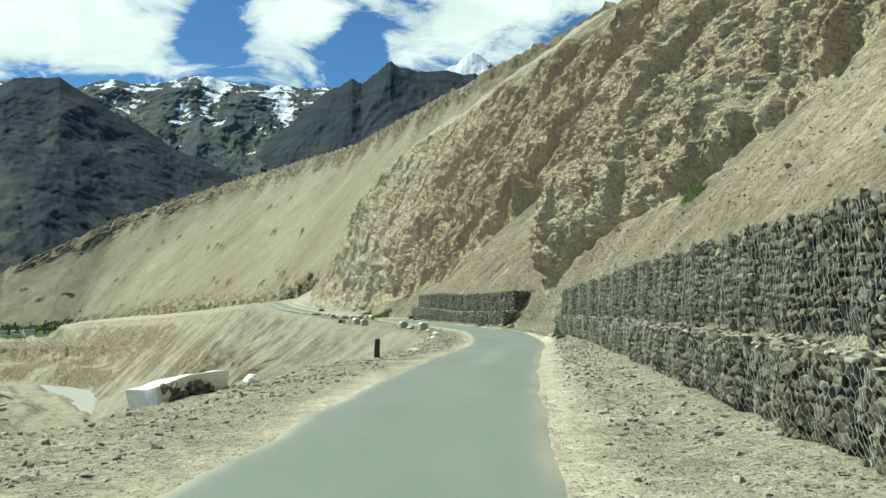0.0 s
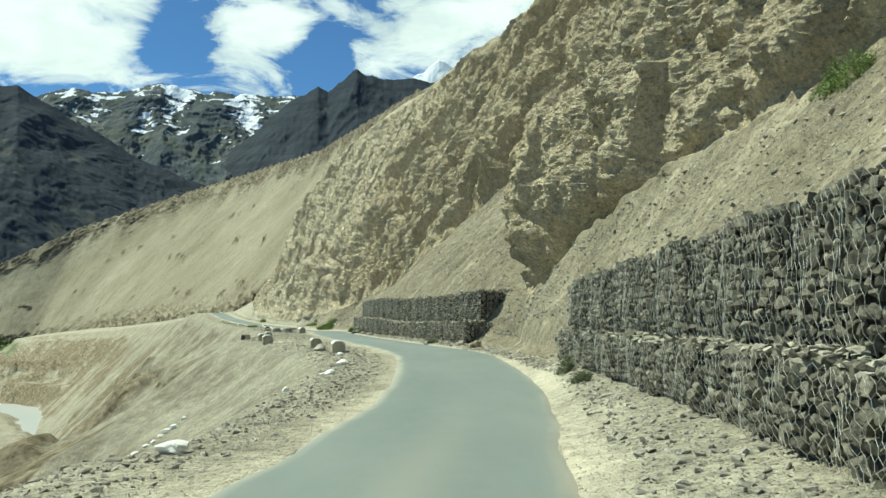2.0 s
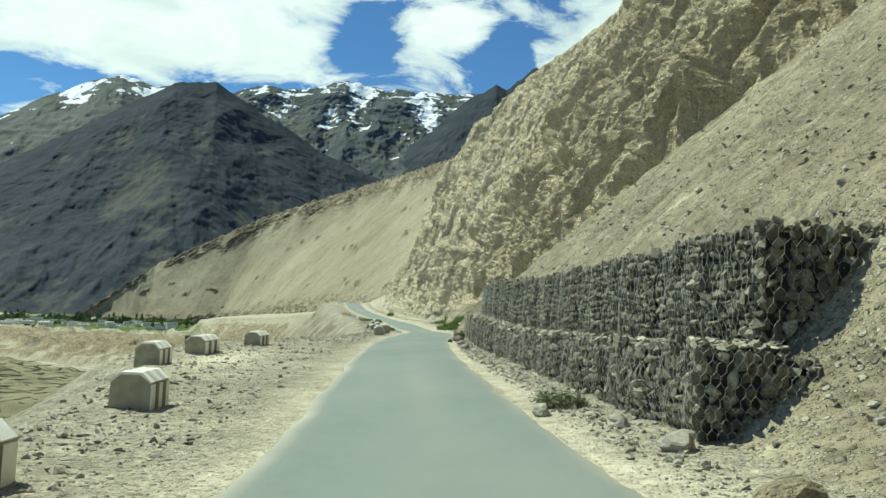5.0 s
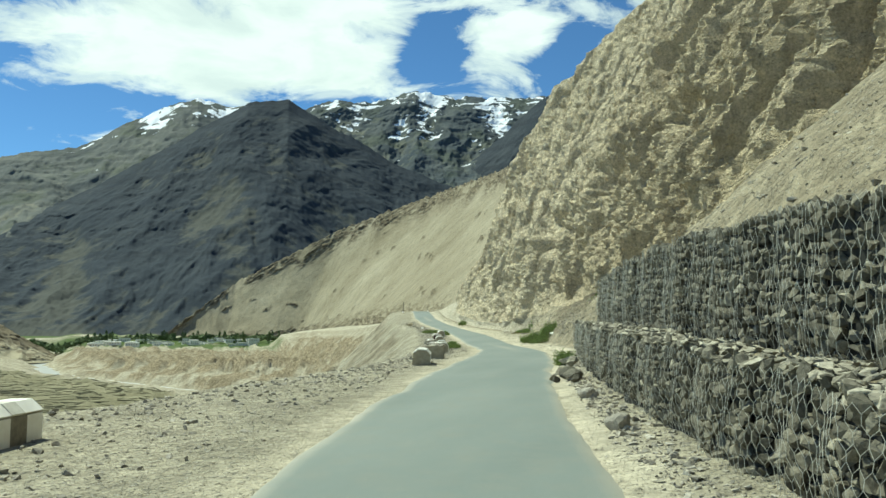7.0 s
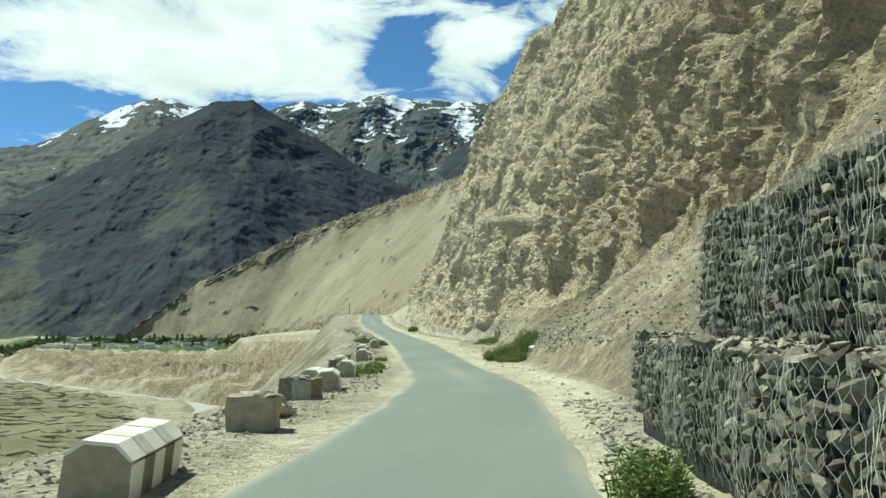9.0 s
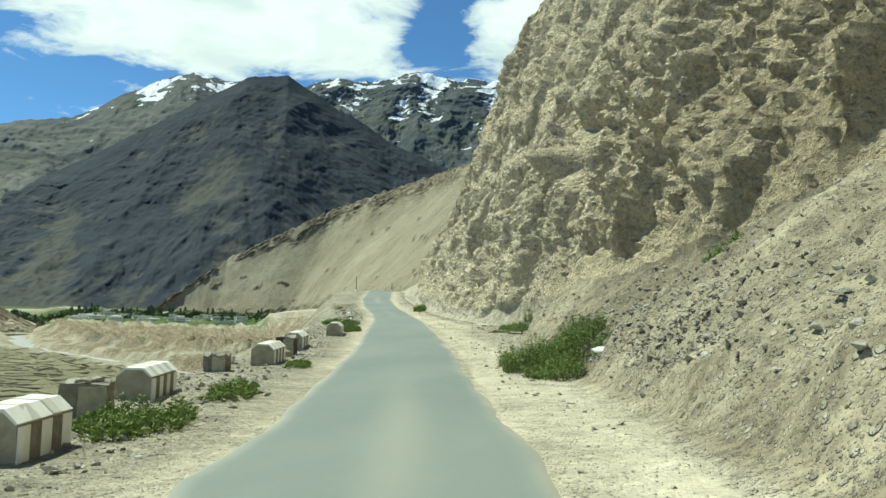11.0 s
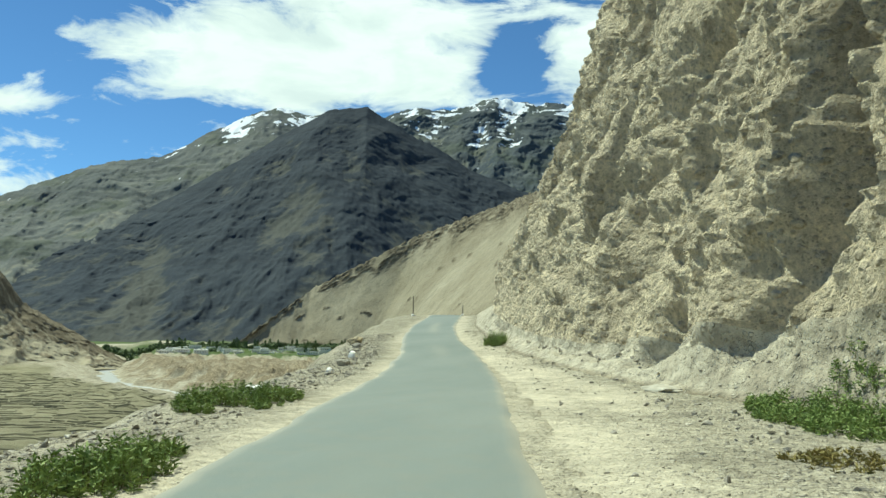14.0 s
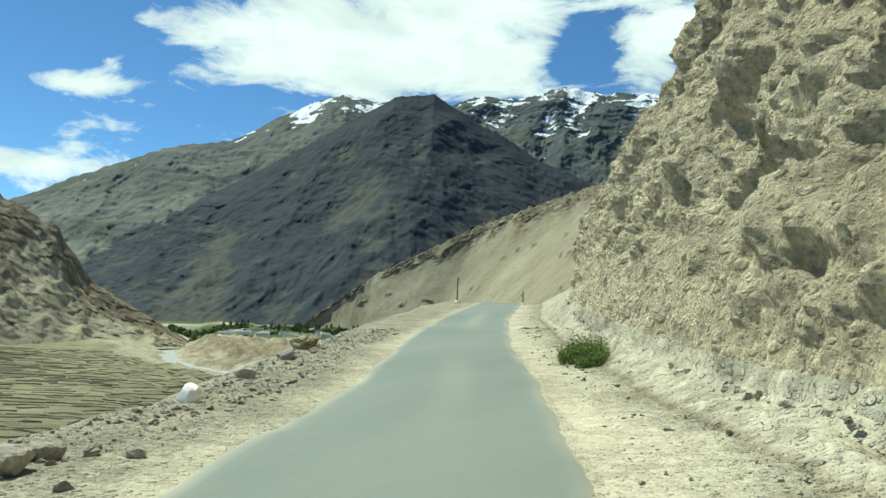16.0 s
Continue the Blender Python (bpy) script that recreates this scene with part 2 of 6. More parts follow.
def mat_scree():
    m, n, p = material("scree")
    dust = attr(n, "dust")
    q = n.stretch(p, (1.0, 1.0, 0.35))
    big = n.noise(q, 0.12, 5, 0.6)
    mid = n.noise(p, 1.1, 6, 0.62)
    soil = n.ramp(big, [(0.32, (0.18, 0.152, 0.103)), (0.48, (0.255, 0.22, 0.15)), (0.62, (0.37, 0.325, 0.225))])
    run = n.noise(n.stretch(p, (0.25, 1.0, 0.25)), 0.55, 7, 0.66)
    soil = n.mix(n.ramp(run, [(0.52, 0.0), (0.66, 0.75)]), soil, (0.48, 0.42, 0.295))
    soil = n.mix(n.ramp(run, [(0.34, 0.5), (0.46, 0.0)]), soil, (0.2, 0.17, 0.115))
    hgt = n.math("MULTIPLY", mid, 0.8)
    for scale, keep, seed, weight in ((28, 0.3, 0.0, 0.15), (14, 0.4, 3.0, 0.3), (6.5, 0.68, 7.0, 0.35)):
        q = n.stretch(p, (1, 1, 1), (seed, seed * 0.7, 0))
        v = n.voronoi(q, scale)
        r = n.add("ShaderNodeSeparateColor", {0: v.outputs["Color"]})
        shape = n.math("MULTIPLY", n.ramp(v.outputs["Distance"], [(0.0, 1.0), (0.3, 0.9), (0.42, 0.0)]), n.math("GREATER_THAN", r.outputs[0], keep))
        shape = n.math("MULTIPLY", shape, n.ramp(n.noise(q, 0.45, 4, 0.65), [(0.36, 0.25), (0.52, 1.0)]))
        soil = n.mix(n.math("MULTIPLY", shape, 0.85), soil, n.mix(r.outputs[1], (0.12, 0.112, 0.088), (0.56, 0.52, 0.42)))
        hgt = n.math("ADD", hgt, n.math("MULTIPLY", shape, weight))
    soil = n.mix(n.ramp(mid, [(0.36, 0.6), (0.52, 0.0)]), soil, (0.19, 0.16, 0.11))
    c = n.mix(n.math("MULTIPLY", dust, n.ramp(mid, [(0.3, 0.6), (0.55, 1.0)])), soil, (0.66, 0.61, 0.48))
    c = speckle(n, c, p, 3.0, 0.52, 1.25)
    return finish(m, n, c, 0.95, hgt, 0.16, 1.0, 0.1)


def mat_cliff():
    """Pale brown conglomerate: matrix, set stones, hollows and faint streaks down the face."""
    m, n, p = material("conglomerate_rock")
    streak = n.noise(n.stretch(p, (1, 1, 0.13)), 0.55, 6, 0.62)
    big = n.noise(p, 0.1, 4, 0.6)
    mid = n.noise(p, 1.0, 9, 0.72)
    fine = n.noise(p, 7.0, 8, 0.74)
    c = n.ramp(big, [(0.3, (0.5, 0.405, 0.255)), (0.5, (0.61, 0.508, 0.326)), (0.7, (0.68, 0.585, 0.4))])
    # paler bed, its tone raised further to stand in for full sun
    c = n.mix(n.math("MULTIPLY", attr(n, "pale"), 0.9), c, (0.82, 0.715, 0.51))
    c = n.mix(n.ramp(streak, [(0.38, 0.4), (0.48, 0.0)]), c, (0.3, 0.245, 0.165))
    hgt = n.math("ADD", n.math("MULTIPLY", mid, 1.5), n.math("MULTIPLY", fine, 0.5))
    # stones of three sizes set in the matrix, each of its own shade
    for scale, flat, keep, weight, tint in ((2.4, 1.5, 0.5, 0.55, 0.4), (5.5, 1.3, 0.4, 0.35, 0.5), (13.0, 1.2, 0.35, 0.18, 0.55)):
        v = n.voronoi(n.stretch(p, (1, 1, flat), (scale, 0, 0)), scale)
        r = n.add("ShaderNodeSeparateColor", {0: v.outputs["Color"]})
        stone = n.math("MULTIPLY", n.ramp(v.outputs["Distance"], [(0.0, 1.0), (0.24, 0.95), (0.38, 0.0)]), n.ramp(r.outputs[0], [(keep, 0.0), (keep + 0.04, 1.0)]))
        c = n.mix(n.math("MULTIPLY", stone, tint), c, n.mix(r.outputs[1], (0.2, 0.175, 0.13), (0.74, 0.66, 0.5)))
        hgt = n.math("ADD", hgt, n.math("MULTIPLY", stone, weight))
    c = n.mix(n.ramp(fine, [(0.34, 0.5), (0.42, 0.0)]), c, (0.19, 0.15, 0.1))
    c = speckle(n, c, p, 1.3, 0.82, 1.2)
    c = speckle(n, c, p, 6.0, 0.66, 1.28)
    return finish(m, n, c, 0.95, hgt, 0.34, 1.0, 0.1)


def mat_hill():
    """Pale sandy hillside with rough rock where it stands proud."""
    m, n, p = material("pale_hillside")
    big = n.noise(p, 0.007, 6, 0.6)
    fall = n.noise(n.stretch(p, (1, 1, 0.3)), 0.05, 8, 0.7)
    mid = n.noise(p, 0.12, 9, 0.72)
    c = n.ramp(big, [(0.3, (0.235, 0.205, 0.14)), (0.5, (0.3, 0.268, 0.19)), (0.7, (0.37, 0.335, 0.245))])
    c = n.mix(n.ramp(fall, [(0.36, 0.4), (0.5, 0.0)]), c, (0.19, 0.165, 0.11))
    c = n.mix(n.ramp(fall, [(0.56, 0.0), (0.7, 0.4)]), c, (0.42, 0.38, 0.28))
    scrub = n.voronoi(n.stretch(p, (1, 1, 1.6)), 0.16)
    pick = n.add("ShaderNodeSeparateColor", {0: scrub.outputs["Color"]}).outputs[0]
    spot = n.math("MULTIPLY", n.ramp(scrub.outputs["Distance"], [(0.1, 0.8), (0.3, 0.0)]), n.math("GREATER_THAN", pick, 0.62))
    c = n.mix(n.math("MULTIPLY", spot, n.ramp(big, [(0.4, 0.9), (0.6, 0.25)])), c, (0.12, 0.11, 0.065))
    c = speckle(n, c, p, 0.6, 0.68, 1.2)
    rk = n.ramp(mid, [(0.38, (0.055, 0.046, 0.034)), (0.62, (0.23, 0.195, 0.135))])
    c = n.mix(attr(n, "rock"), c, rk)
    return finish(m, n, c, 0.95, n.math("ADD", mid, n.math("MULTIPLY", fall, 0.7)), 2.2, 0.7, 0.1)


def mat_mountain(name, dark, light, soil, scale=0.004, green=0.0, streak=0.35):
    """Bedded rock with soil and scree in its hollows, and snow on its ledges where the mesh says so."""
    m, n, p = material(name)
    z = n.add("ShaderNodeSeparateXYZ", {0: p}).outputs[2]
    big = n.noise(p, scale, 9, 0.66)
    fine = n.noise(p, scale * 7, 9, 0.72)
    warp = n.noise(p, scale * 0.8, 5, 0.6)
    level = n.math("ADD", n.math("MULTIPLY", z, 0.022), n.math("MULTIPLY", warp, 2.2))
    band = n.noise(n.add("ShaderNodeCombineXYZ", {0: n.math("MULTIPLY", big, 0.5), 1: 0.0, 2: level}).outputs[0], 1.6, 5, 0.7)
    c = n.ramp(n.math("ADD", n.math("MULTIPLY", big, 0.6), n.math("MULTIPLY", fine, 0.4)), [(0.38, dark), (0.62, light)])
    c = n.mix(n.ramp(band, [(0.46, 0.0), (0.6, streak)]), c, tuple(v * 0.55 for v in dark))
    fall = n.noise(n.stretch(p, (1, 1, 0.25)), scale * 4, 7, 0.68)
    loose = n.math("ADD", attr(n, "soil"), n.math("MULTIPLY", n.math("SUBTRACT", fall, 0.5), 2.2))
    c = n.mix(n.ramp(loose, [(0.35, 0.0), (0.75, 0.85)]), c, n.mix(fine, tuple(v * 0.6 for v in soil), tuple(v * 1.3 for v in soil)))
    if green:
        c = n.mix(n.ramp(n.noise(p, scale * 1.4, 6, 0.65), [(0.5, 0.0), (0.62, green)]), c, (0.075, 0.09, 0.045))
    cover = n.math("ADD", attr(n, "snow"), n.math("MULTIPLY", n.math("SUBTRACT", n.noise(p, scale * 9, 8, 0.7), 0.5), 1.1))
    c = n.mix(n.ramp(cover, [(0.5, 0.0), (0.58, 1.0)]), c, (0.84, 0.86, 0.9))
    return finish(m, n, c, 0.95, n.math("ADD", big, n.math("MULTIPLY", fine, 0.6)), 8.0, 0.55, 0.1)


def mat_plain(name, base, dark, scale=6.0, rough=0.85, bump=0.02, spec=0.2):
    m, n, p = material(name)
    a = n.noise(p, scale, 6, 0.65)
    b = n.noise(p, scale * 0.2, 4, 0.6)
    c = n.mix(n.ramp(a, [(0.35, 0.8), (0.6, 0.0)]), base, dark)
    c = n.mix(n.ramp(b, [(0.4, 0.4), (0.6, 0.0)]), c, dark)
    return finish(m, n, c, rough, a, bump, 0.8, spec)


def mat_stones(name, dark, light, deep=0.55):
    """Loose and packed stones; each takes its own shade."""
    m, n, p = material(name)
    own = n.add("ShaderNodeObjectInfo").outputs["Random"]
    isle = n.add("ShaderNodeNewGeometry").outputs["Random Per Island"]
    r = n.math("FRACT", n.math("ADD", own, isle))
    a = n.noise(p, 22, 6, 0.65)
    mid = tuple((d + l) / 2 for d, l in zip(dark, light))
    c = n.ramp(r, [(0.0, dark), (0.3, tuple(v * 0.7 for v in mid)), (0.6, mid), (0.85, tuple(v * deep for v in mid)), (1.0, light)])
    c = n.mix(n.ramp(a, [(0.4, 0.5), (0.62, 0.0)]), c, tuple(v * 0.6 for v in dark))
    return finish(m, n, c, 0.85, a, 0.03, 0.8, 0.25)


def mat_leaf(name, dark, light):
    m, n, p = material(name)
    r = n.add("ShaderNodeNewGeometry").outputs["Random Per Island"]
    c = n.mix(r, dark, light)
    return finish(m, n, c, 0.7, None, spec=0.2)


ASPHALT, GROUND, SCREE, CLIFF, HILL = mat_asphalt(), mat_ground(), mat_scree(), mat_cliff(), mat_hill()
GABION = mat_stones("gabion_stone", (0.078, 0.071, 0.052), (0.52, 0.475, 0.36))
LOOSE = mat_stones("loose_stone", (0.3, 0.275, 0.22), (0.7, 0.65, 0.54), 0.75)
WIRE = mat_plain("galvanised_wire", (0.5, 0.5, 0.44), (0.3, 0.28, 0.23), 30, 0.5, 0.001)
WHITEWASH = mat_plain("whitewash", (0.9, 0.89, 0.84), (0.78, 0.75, 0.67), 5, 0.85, 0.01)
CONCRETE = mat_plain("weathered_concrete", (0.46, 0.42, 0.31), (0.28, 0.25, 0.18), 5, 0.9, 0.01)
BLACKPAINT = mat_plain("faded_black_paint", (0.155, 0.14, 0.112), (0.3, 0.27, 0.21), 8, 0.8, 0.006)
REDPAINT = mat_plain("faded_red_paint", (0.105, 0.07, 0.055), (0.085, 0.07, 0.058), 8, 0.8, 0.006)
LEAF = mat_leaf("shrub_leaf", (0.12, 0.175, 0.045), (0.3, 0.38, 0.12))
TREE = mat_leaf("valley_tree_leaf", (0.075, 0.115, 0.045), (0.16, 0.21, 0.08))
WATER = mat_plain("silty_river", (0.5, 0.5, 0.46), (0.45, 0.45, 0.41), 0.2, 0.35, 0.02, 0.5)
BUND = mat_plain("field_bund", (0.14, 0.13, 0.082), (0.19, 0.175, 0.11), 0.2, 0.95, 0.1)
STEEL = mat_plain("grey_steel", (0.12, 0.115, 0.1), (0.2, 0.17, 0.14), 8, 0.7, 0.005)
# cloud shade is put into this rock's dark bluish base colour
SHADEDROCK = mat_mountain("cloud_shaded_rock", (0.033, 0.042, 0.055), (0.054, 0.063, 0.073), (0.1, 0.102, 0.088))
# blue mixed into the bare range's rock tones stands in for distance haze
RANGE = mat_mountain("bare_range", (0.085, 0.095, 0.1), (0.18, 0.185, 0.165), (0.25, 0.24, 0.185), 0.004, 0.4)
SNOWY = mat_mountain("snowy_range", (0.055, 0.07, 0.085), (0.125, 0.135, 0.13), (0.16, 0.165, 0.135), 0.004, 0.35)
LEFTHILL = mat_mountain("left_hill_soil", (0.14, 0.115, 0.075), (0.34, 0.29, 0.2), (0.5, 0.45, 0.32), 0.03, 0.0, 0.4)



# ---- mesh helpers ----
def mesh_object(name, verts, faces, mat, smooth_shade=True, parent=None, attributes=()):
    me = bpy.data.meshes.new(name)
    me.from_pydata(np.asarray(verts).tolist() if isinstance(verts, np.ndarray) else verts, [], faces.tolist() if isinstance(faces, np.ndarray) else faces)
    me.materials.append(mat)
    if smooth_shade:
        me.polygons.foreach_set("use_smooth", np.ones(len(me.polygons), bool))
    for key, values in dict(attributes).items():
        a = me.attributes.new(key, "FLOAT", "POINT")
        a.data.foreach_set("value", np.asarray(values, np.float32).ravel())
    ob = new(name, me)
    if parent:
        ob.parent = parent
    return ob


def grid_faces(rows, cols):
    i = np.arange(rows - 1)[:, None] * cols + np.arange(cols - 1)[None, :]
    return np.stack([i, i + 1, i + cols + 1, i + cols], -1).reshape(-1, 4)


def sheet(name, x, y, z, mat, attributes=(), flip=False, soft=True):
    r, c = x.shape
    f = grid_faces(r, c)
    if flip:
        f = f[:, ::-1]
    return mesh_object(name, np.stack([x, y, z], -1).reshape(-1, 3), f, mat, soft, None, attributes)


def part(name, bm, mat, parent, label=""):
    me = bpy.data.meshes.new(name)
    bm.to_mesh(me)
    bm.free()
    me.materials.append(mat)
    ob = new(name, me)
    ob.parent = parent
    return tagged(ob, label)


def spaced(*spans):
    """Coordinates in joined spans of (start, end, step)."""
    out = []
    for a, b, s in spans:
        out.extend(np.arange(a, b, s))
    return np.array(out)

# ---- ground: one sheet from the road's verge over the valley to the horizon ----
RIVER = [(-60, -60), (-88, 120), (-108, 300), (-150, 440), (-195, 520), (-245, 615), (-315, 715), (-500, 840), (-683, 954), (-900, 1200), (-1250, 1700)]


def river_distance(x, y, side=False):
    best, right = np.full(np.shape(x), 1e9), np.zeros(np.shape(x), bool)
    for (ax, ay), (bx, by) in zip(RIVER, RIVER[1:]):
        t = np.clip(((x - ax) * (bx - ax) + (y - ay) * (by - ay)) / ((bx - ax) ** 2 + (by - ay) ** 2), 0, 1)
        d = np.hypot(x - ax - t * (bx - ax), y - ay - t * (by - ay))
        turn = (bx - ax) * (y - ay) - (by - ay) * (x - ax) < 0
        right = np.where(d < best, turn, right)
        best = np.minimum(best, d)
    return (best, right) if side else best


def edge_u(y):
    return table(y, (-90, -5), (10, -5.2), (17, -4.8), (28, -4.1), (36, -3.8), (45, -3.9), (60, -4.5), (67, -5.0), (72, -5.8), (76, -7.2), (86, -7.9), (95, -6.0), (105, -4.4), (120, -4.6), (135, -5.0), (150, -4.6), (165, -4.3), (175, -4.0), (200, -4.2), (240, -5), (280, -2), (2000, -2))[0] + 0.5 * perlin(y * 0.3, 3.3)


def river_z(y):
    return -62 - 0.02 * np.clip(y - 600, 0, 600)


def valley_z(x, y):
    warp = 9 * fbm(x * 0.02, y * 0.02, 2.0, 4)
    d, right = river_distance(x, y, True)
    d = d + warp
    bench = np.interp(y, [-100, 300, 440, 900, 1500, 2200, 5000], [-44, -46, -50, -60, -55, -52, -50])
    high = -0.05 * np.hypot(x, y) + 4.0 * fbm(x * 0.02, y * 0.02, 3.0, 4)
    bench = np.where(right, bench + (np.maximum(high, bench) - bench) * step01(545, 640, y), bench)
    rise = step01(11, 24, d) * 0.62 + step01(42, 54, d + 12 * fbm(x * 0.012, y * 0.012, 5.0, 3)) * 0.38
    rough = step01(15, 60, d) * (1 - step01(90, 200, d))
    low = river_z(y) + 0.4
    return low + (bench - low) * rise + rough * (2.5 * fbm(x * 0.03, y * 0.03, 1.0, 4) + 3.5 * (np.abs(fbm(x * 0.06, y * 0.06, 4.0, 4, 0.6)) - 0.3))


def ground_z(u, y):
    x = road_x(y) + u
    z0 = road_z(y)
    ue = edge_u(y)
    verge = z0 + 0.06 * fbm(x * 0.6, y * 0.6, 0.0, 3) * step01(1.9, 3.2, np.abs(u)) - 0.05 * step01(1.9, 4.5, -u)
    out = np.clip(ue - u, 0, None)
    gully = ridged(y * 0.1 + out * 0.03 + 0.9 * fbm(x * 0.03, y * 0.03, 9.0, 3), out * 0.03, 4.0, 4) * np.clip(out * 0.1, 0, 1.8)
    mass = np.clip(fbm(x * 0.03, y * 0.03, 6.0, 5, 0.6) + 0.12 * step01(120, 300, y) + 0.1 * step01(300, 500, y) - 0.05, 0, 1)
    crags = np.clip(mass * 3, 0, 1) * (2.2 + 2.5 * step01(100, 350, y) + (3.5 + 2.5 * step01(100, 350, y)) * np.abs(fbm(x * 0.05, y * 0.05, 2.0, 3, 0.5))) * step01(4, 22, out) * step01(30, 90, y)
    steep = 0.66 + 0.3 * step01(120, 240, y)
    slope = z0 - 0.15 - np.where(out < 1.5, out * out * 0.22, out * steep - 1.5 * steep + 0.495) - 0.4 * gully + 0.25 * fbm(x * 0.25, y * 0.25, 3.0, 4) * np.clip(out, 0, 1)
    val = valley_z(x, y)
    d, right = river_distance(x, y, True)
    left = np.maximum(slope, val) + crags * right * step01(26, 50, d)
    z = np.where(u > ue, verge, left)
    # right of the road beyond the cliff the ground rises gently into the hillside
    z = np.where((u > 3) & (y > 222), z0 + (np.minimum(u, 30) - 3) * 0.2, z)
    z = np.where((u > 2.2) & (y <= 222), z0 - 0.5, z)
    return z


def build_ground():
    ys = spaced((-90, -20, 3), (-20, 60, 0.45), (60, 215, 0.45), (215, 300, 1.2), (300, 1000, 4.5), (1000, 1450, 11), (1450, 2600, 30), (2600, 5000, 150))
    us = np.concatenate([-spaced((9, 40, 0.55), (40, 140, 1.5), (140, 420, 4.5), (420, 900, 12), (900, 1600, 25), (1600, 5000, 200))[::-1], np.arange(-9, 2.6, 0.28), spaced((2.6, 30, 2.5), (30, 400, 30), (400, 5200, 300))])
    u, y = np.meshgrid(us, ys)
    z = ground_z(u, y)
    edge = edge_u(y)
    dust = 0.85 * step01(-2.5, -1.8, u + 0.5 * perlin(y * 0.22, 4.0)) * step01(3.5, 2.0, u) * (0.7 + 0.5 * perlin(y * 0.15, u * 0.4, 8.0))
    # tyre-worn pull-in
    dust = np.maximum(dust, np.exp(-((u + 5.2) / 1.1) ** 2 - ((y - 79) / 5.0) ** 2))
    x = road_x(y) + u
    bank = step01(0.3, 3.0, edge - u) * (1 - step01(1300, 1400, y))
    crag = np.clip(fbm(x * 0.03, y * 0.03, 6.0, 5, 0.6) + 0.12 * step01(120, 300, y) + 0.1 * step01(300, 500, y) - 0.05, 0, 1) * step01(4, 20, edge - u) * step01(30, 90, y) * (1 - step01(1250, 1350, y)) * step01(-66, -61, z) * river_distance(x, y, True)[1]
    crag = step01(0.05, 0.22, crag + 0.12 * np.abs(perlin(x * 0.2, y * 0.2)) * (crag > 0))
    green = step01(1320, 1420, y) * (1 - step01(2150, 2300, y)) * step01(-0.1, 0.2, fbm(x * 0.004, y * 0.004, 2.0, 3) + 0.25) * step01(-30, -40, z)
    apart, right = river_distance(x, y, True)
    field = step01(200, 240, y) * (1 - step01(1000, 1100, y)) * step01(55, 70, apart) * (1 - right)
    ob = sheet("ground", x, y, z, GROUND, {"dust": np.clip(dust, 0, 1), "grass": np.clip(green, 0, 1), "bank": bank, "crag": crag, "field": field})
    tagged(ob, "dusty stony valley ground with gravel verges and eroded banks", "ground", kind="structure")
    return us, ys, z


GROUND_U, GROUND_Y, GROUND_Z = build_ground()


def ground_at(u, y):
    """Height of the built ground sheet, between its grid points."""
    i = min(max(int(np.searchsorted(GROUND_Y, y)) - 1, 0), len(GROUND_Y) - 2)
    j = min(max(int(np.searchsorted(GROUND_U, u)) - 1, 0), len(GROUND_U) - 2)
    a = (y - GROUND_Y[i]) / (GROUND_Y[i + 1] - GROUND_Y[i])
    b = (u - GROUND_U[j]) / (GROUND_U[j + 1] - GROUND_U[j])
    q = GROUND_Z[i:i + 2, j:j + 2]
    return float((q[0, 0] * (1 - b) + q[0, 1] * b) * (1 - a) + (q[1, 0] * (1 - b) + q[1, 1] * b) * a)


def build_road():
    ys = spaced((-90, -20, 2), (-20, 250, 0.4))
    k = np.linspace(-1, 1, 25)
    cols, y = np.meshgrid(k, ys)
    lhalf = 1.72 + 0.13 * perlin(y * 0.35, 1.0) + 0.07 * perlin(y * 1.4, 2.0) + 0.3 * np.exp(-((y - 47) / 7.0) ** 2)
    rhalf = 1.72 + 0.13 * perlin(y * 0.35, 5.0) + 0.07 * perlin(y * 1.4, 7.0) + 0.5 * np.exp(-((y - 58) / 6.0) ** 2)
    u = np.where(cols < 0, cols * lhalf, cols * rhalf)
    z = road_z(y) + 0.035 + 0.03 * (1 - cols ** 2) - 0.06 * (np.abs(cols) > 0.999) + 0.012 * perlin(y * 0.5, u * 0.9)
    dust = np.clip(step01(0.8, 1.0, np.abs(cols)) * (0.65 + 0.6 * perlin(y * 0.5, cols * 2)), 0, 1)
    dust = np.maximum(dust, 0.28 * np.exp(-((u - 0.1) / 0.35) ** 2) * step01(-0.1, 0.5, perlin(y * 0.05, 9.0)))
    ob = sheet("road", road_x(y) + u, y, z, ASPHALT, {"dust": dust})
    return tagged(ob, "narrow worn grey asphalt road with dusty ragged edges", "road", kind="structure")


build_road()

# ---- the mountain side right of the road: verge, scree, cliff, upper slope ----
# distance from the road's middle and height of: toe, head of the toe's step, foot of the cliff, its belly, its top
TOE = [(-60, 5.2), (0, 4.75), (7.5, 4.5), (16, 4.3), (24, 4.0), (33, 3.5), (46, 2.75), (48, 3.0), (56, 2.9), (60, 3.4), (63, 3.8), (67, 3.5), (70, 3.4), (73, 3.25), (82, 3.15), (92, 2.9), (100, 2.7), (112, 2.75), (114.5, 3.2), (117, 3.5), (122, 3.4), (129, 3.35), (135, 3.75), (142, 3.85), (149, 4.2), (155, 4.8), (162, 6.2), (165, 6.6), (168, 5.9), (172, 4.7), (178, 3.7), (185, 3.2), (200, 3.2), (212, 3.2), (235, 3.2)]
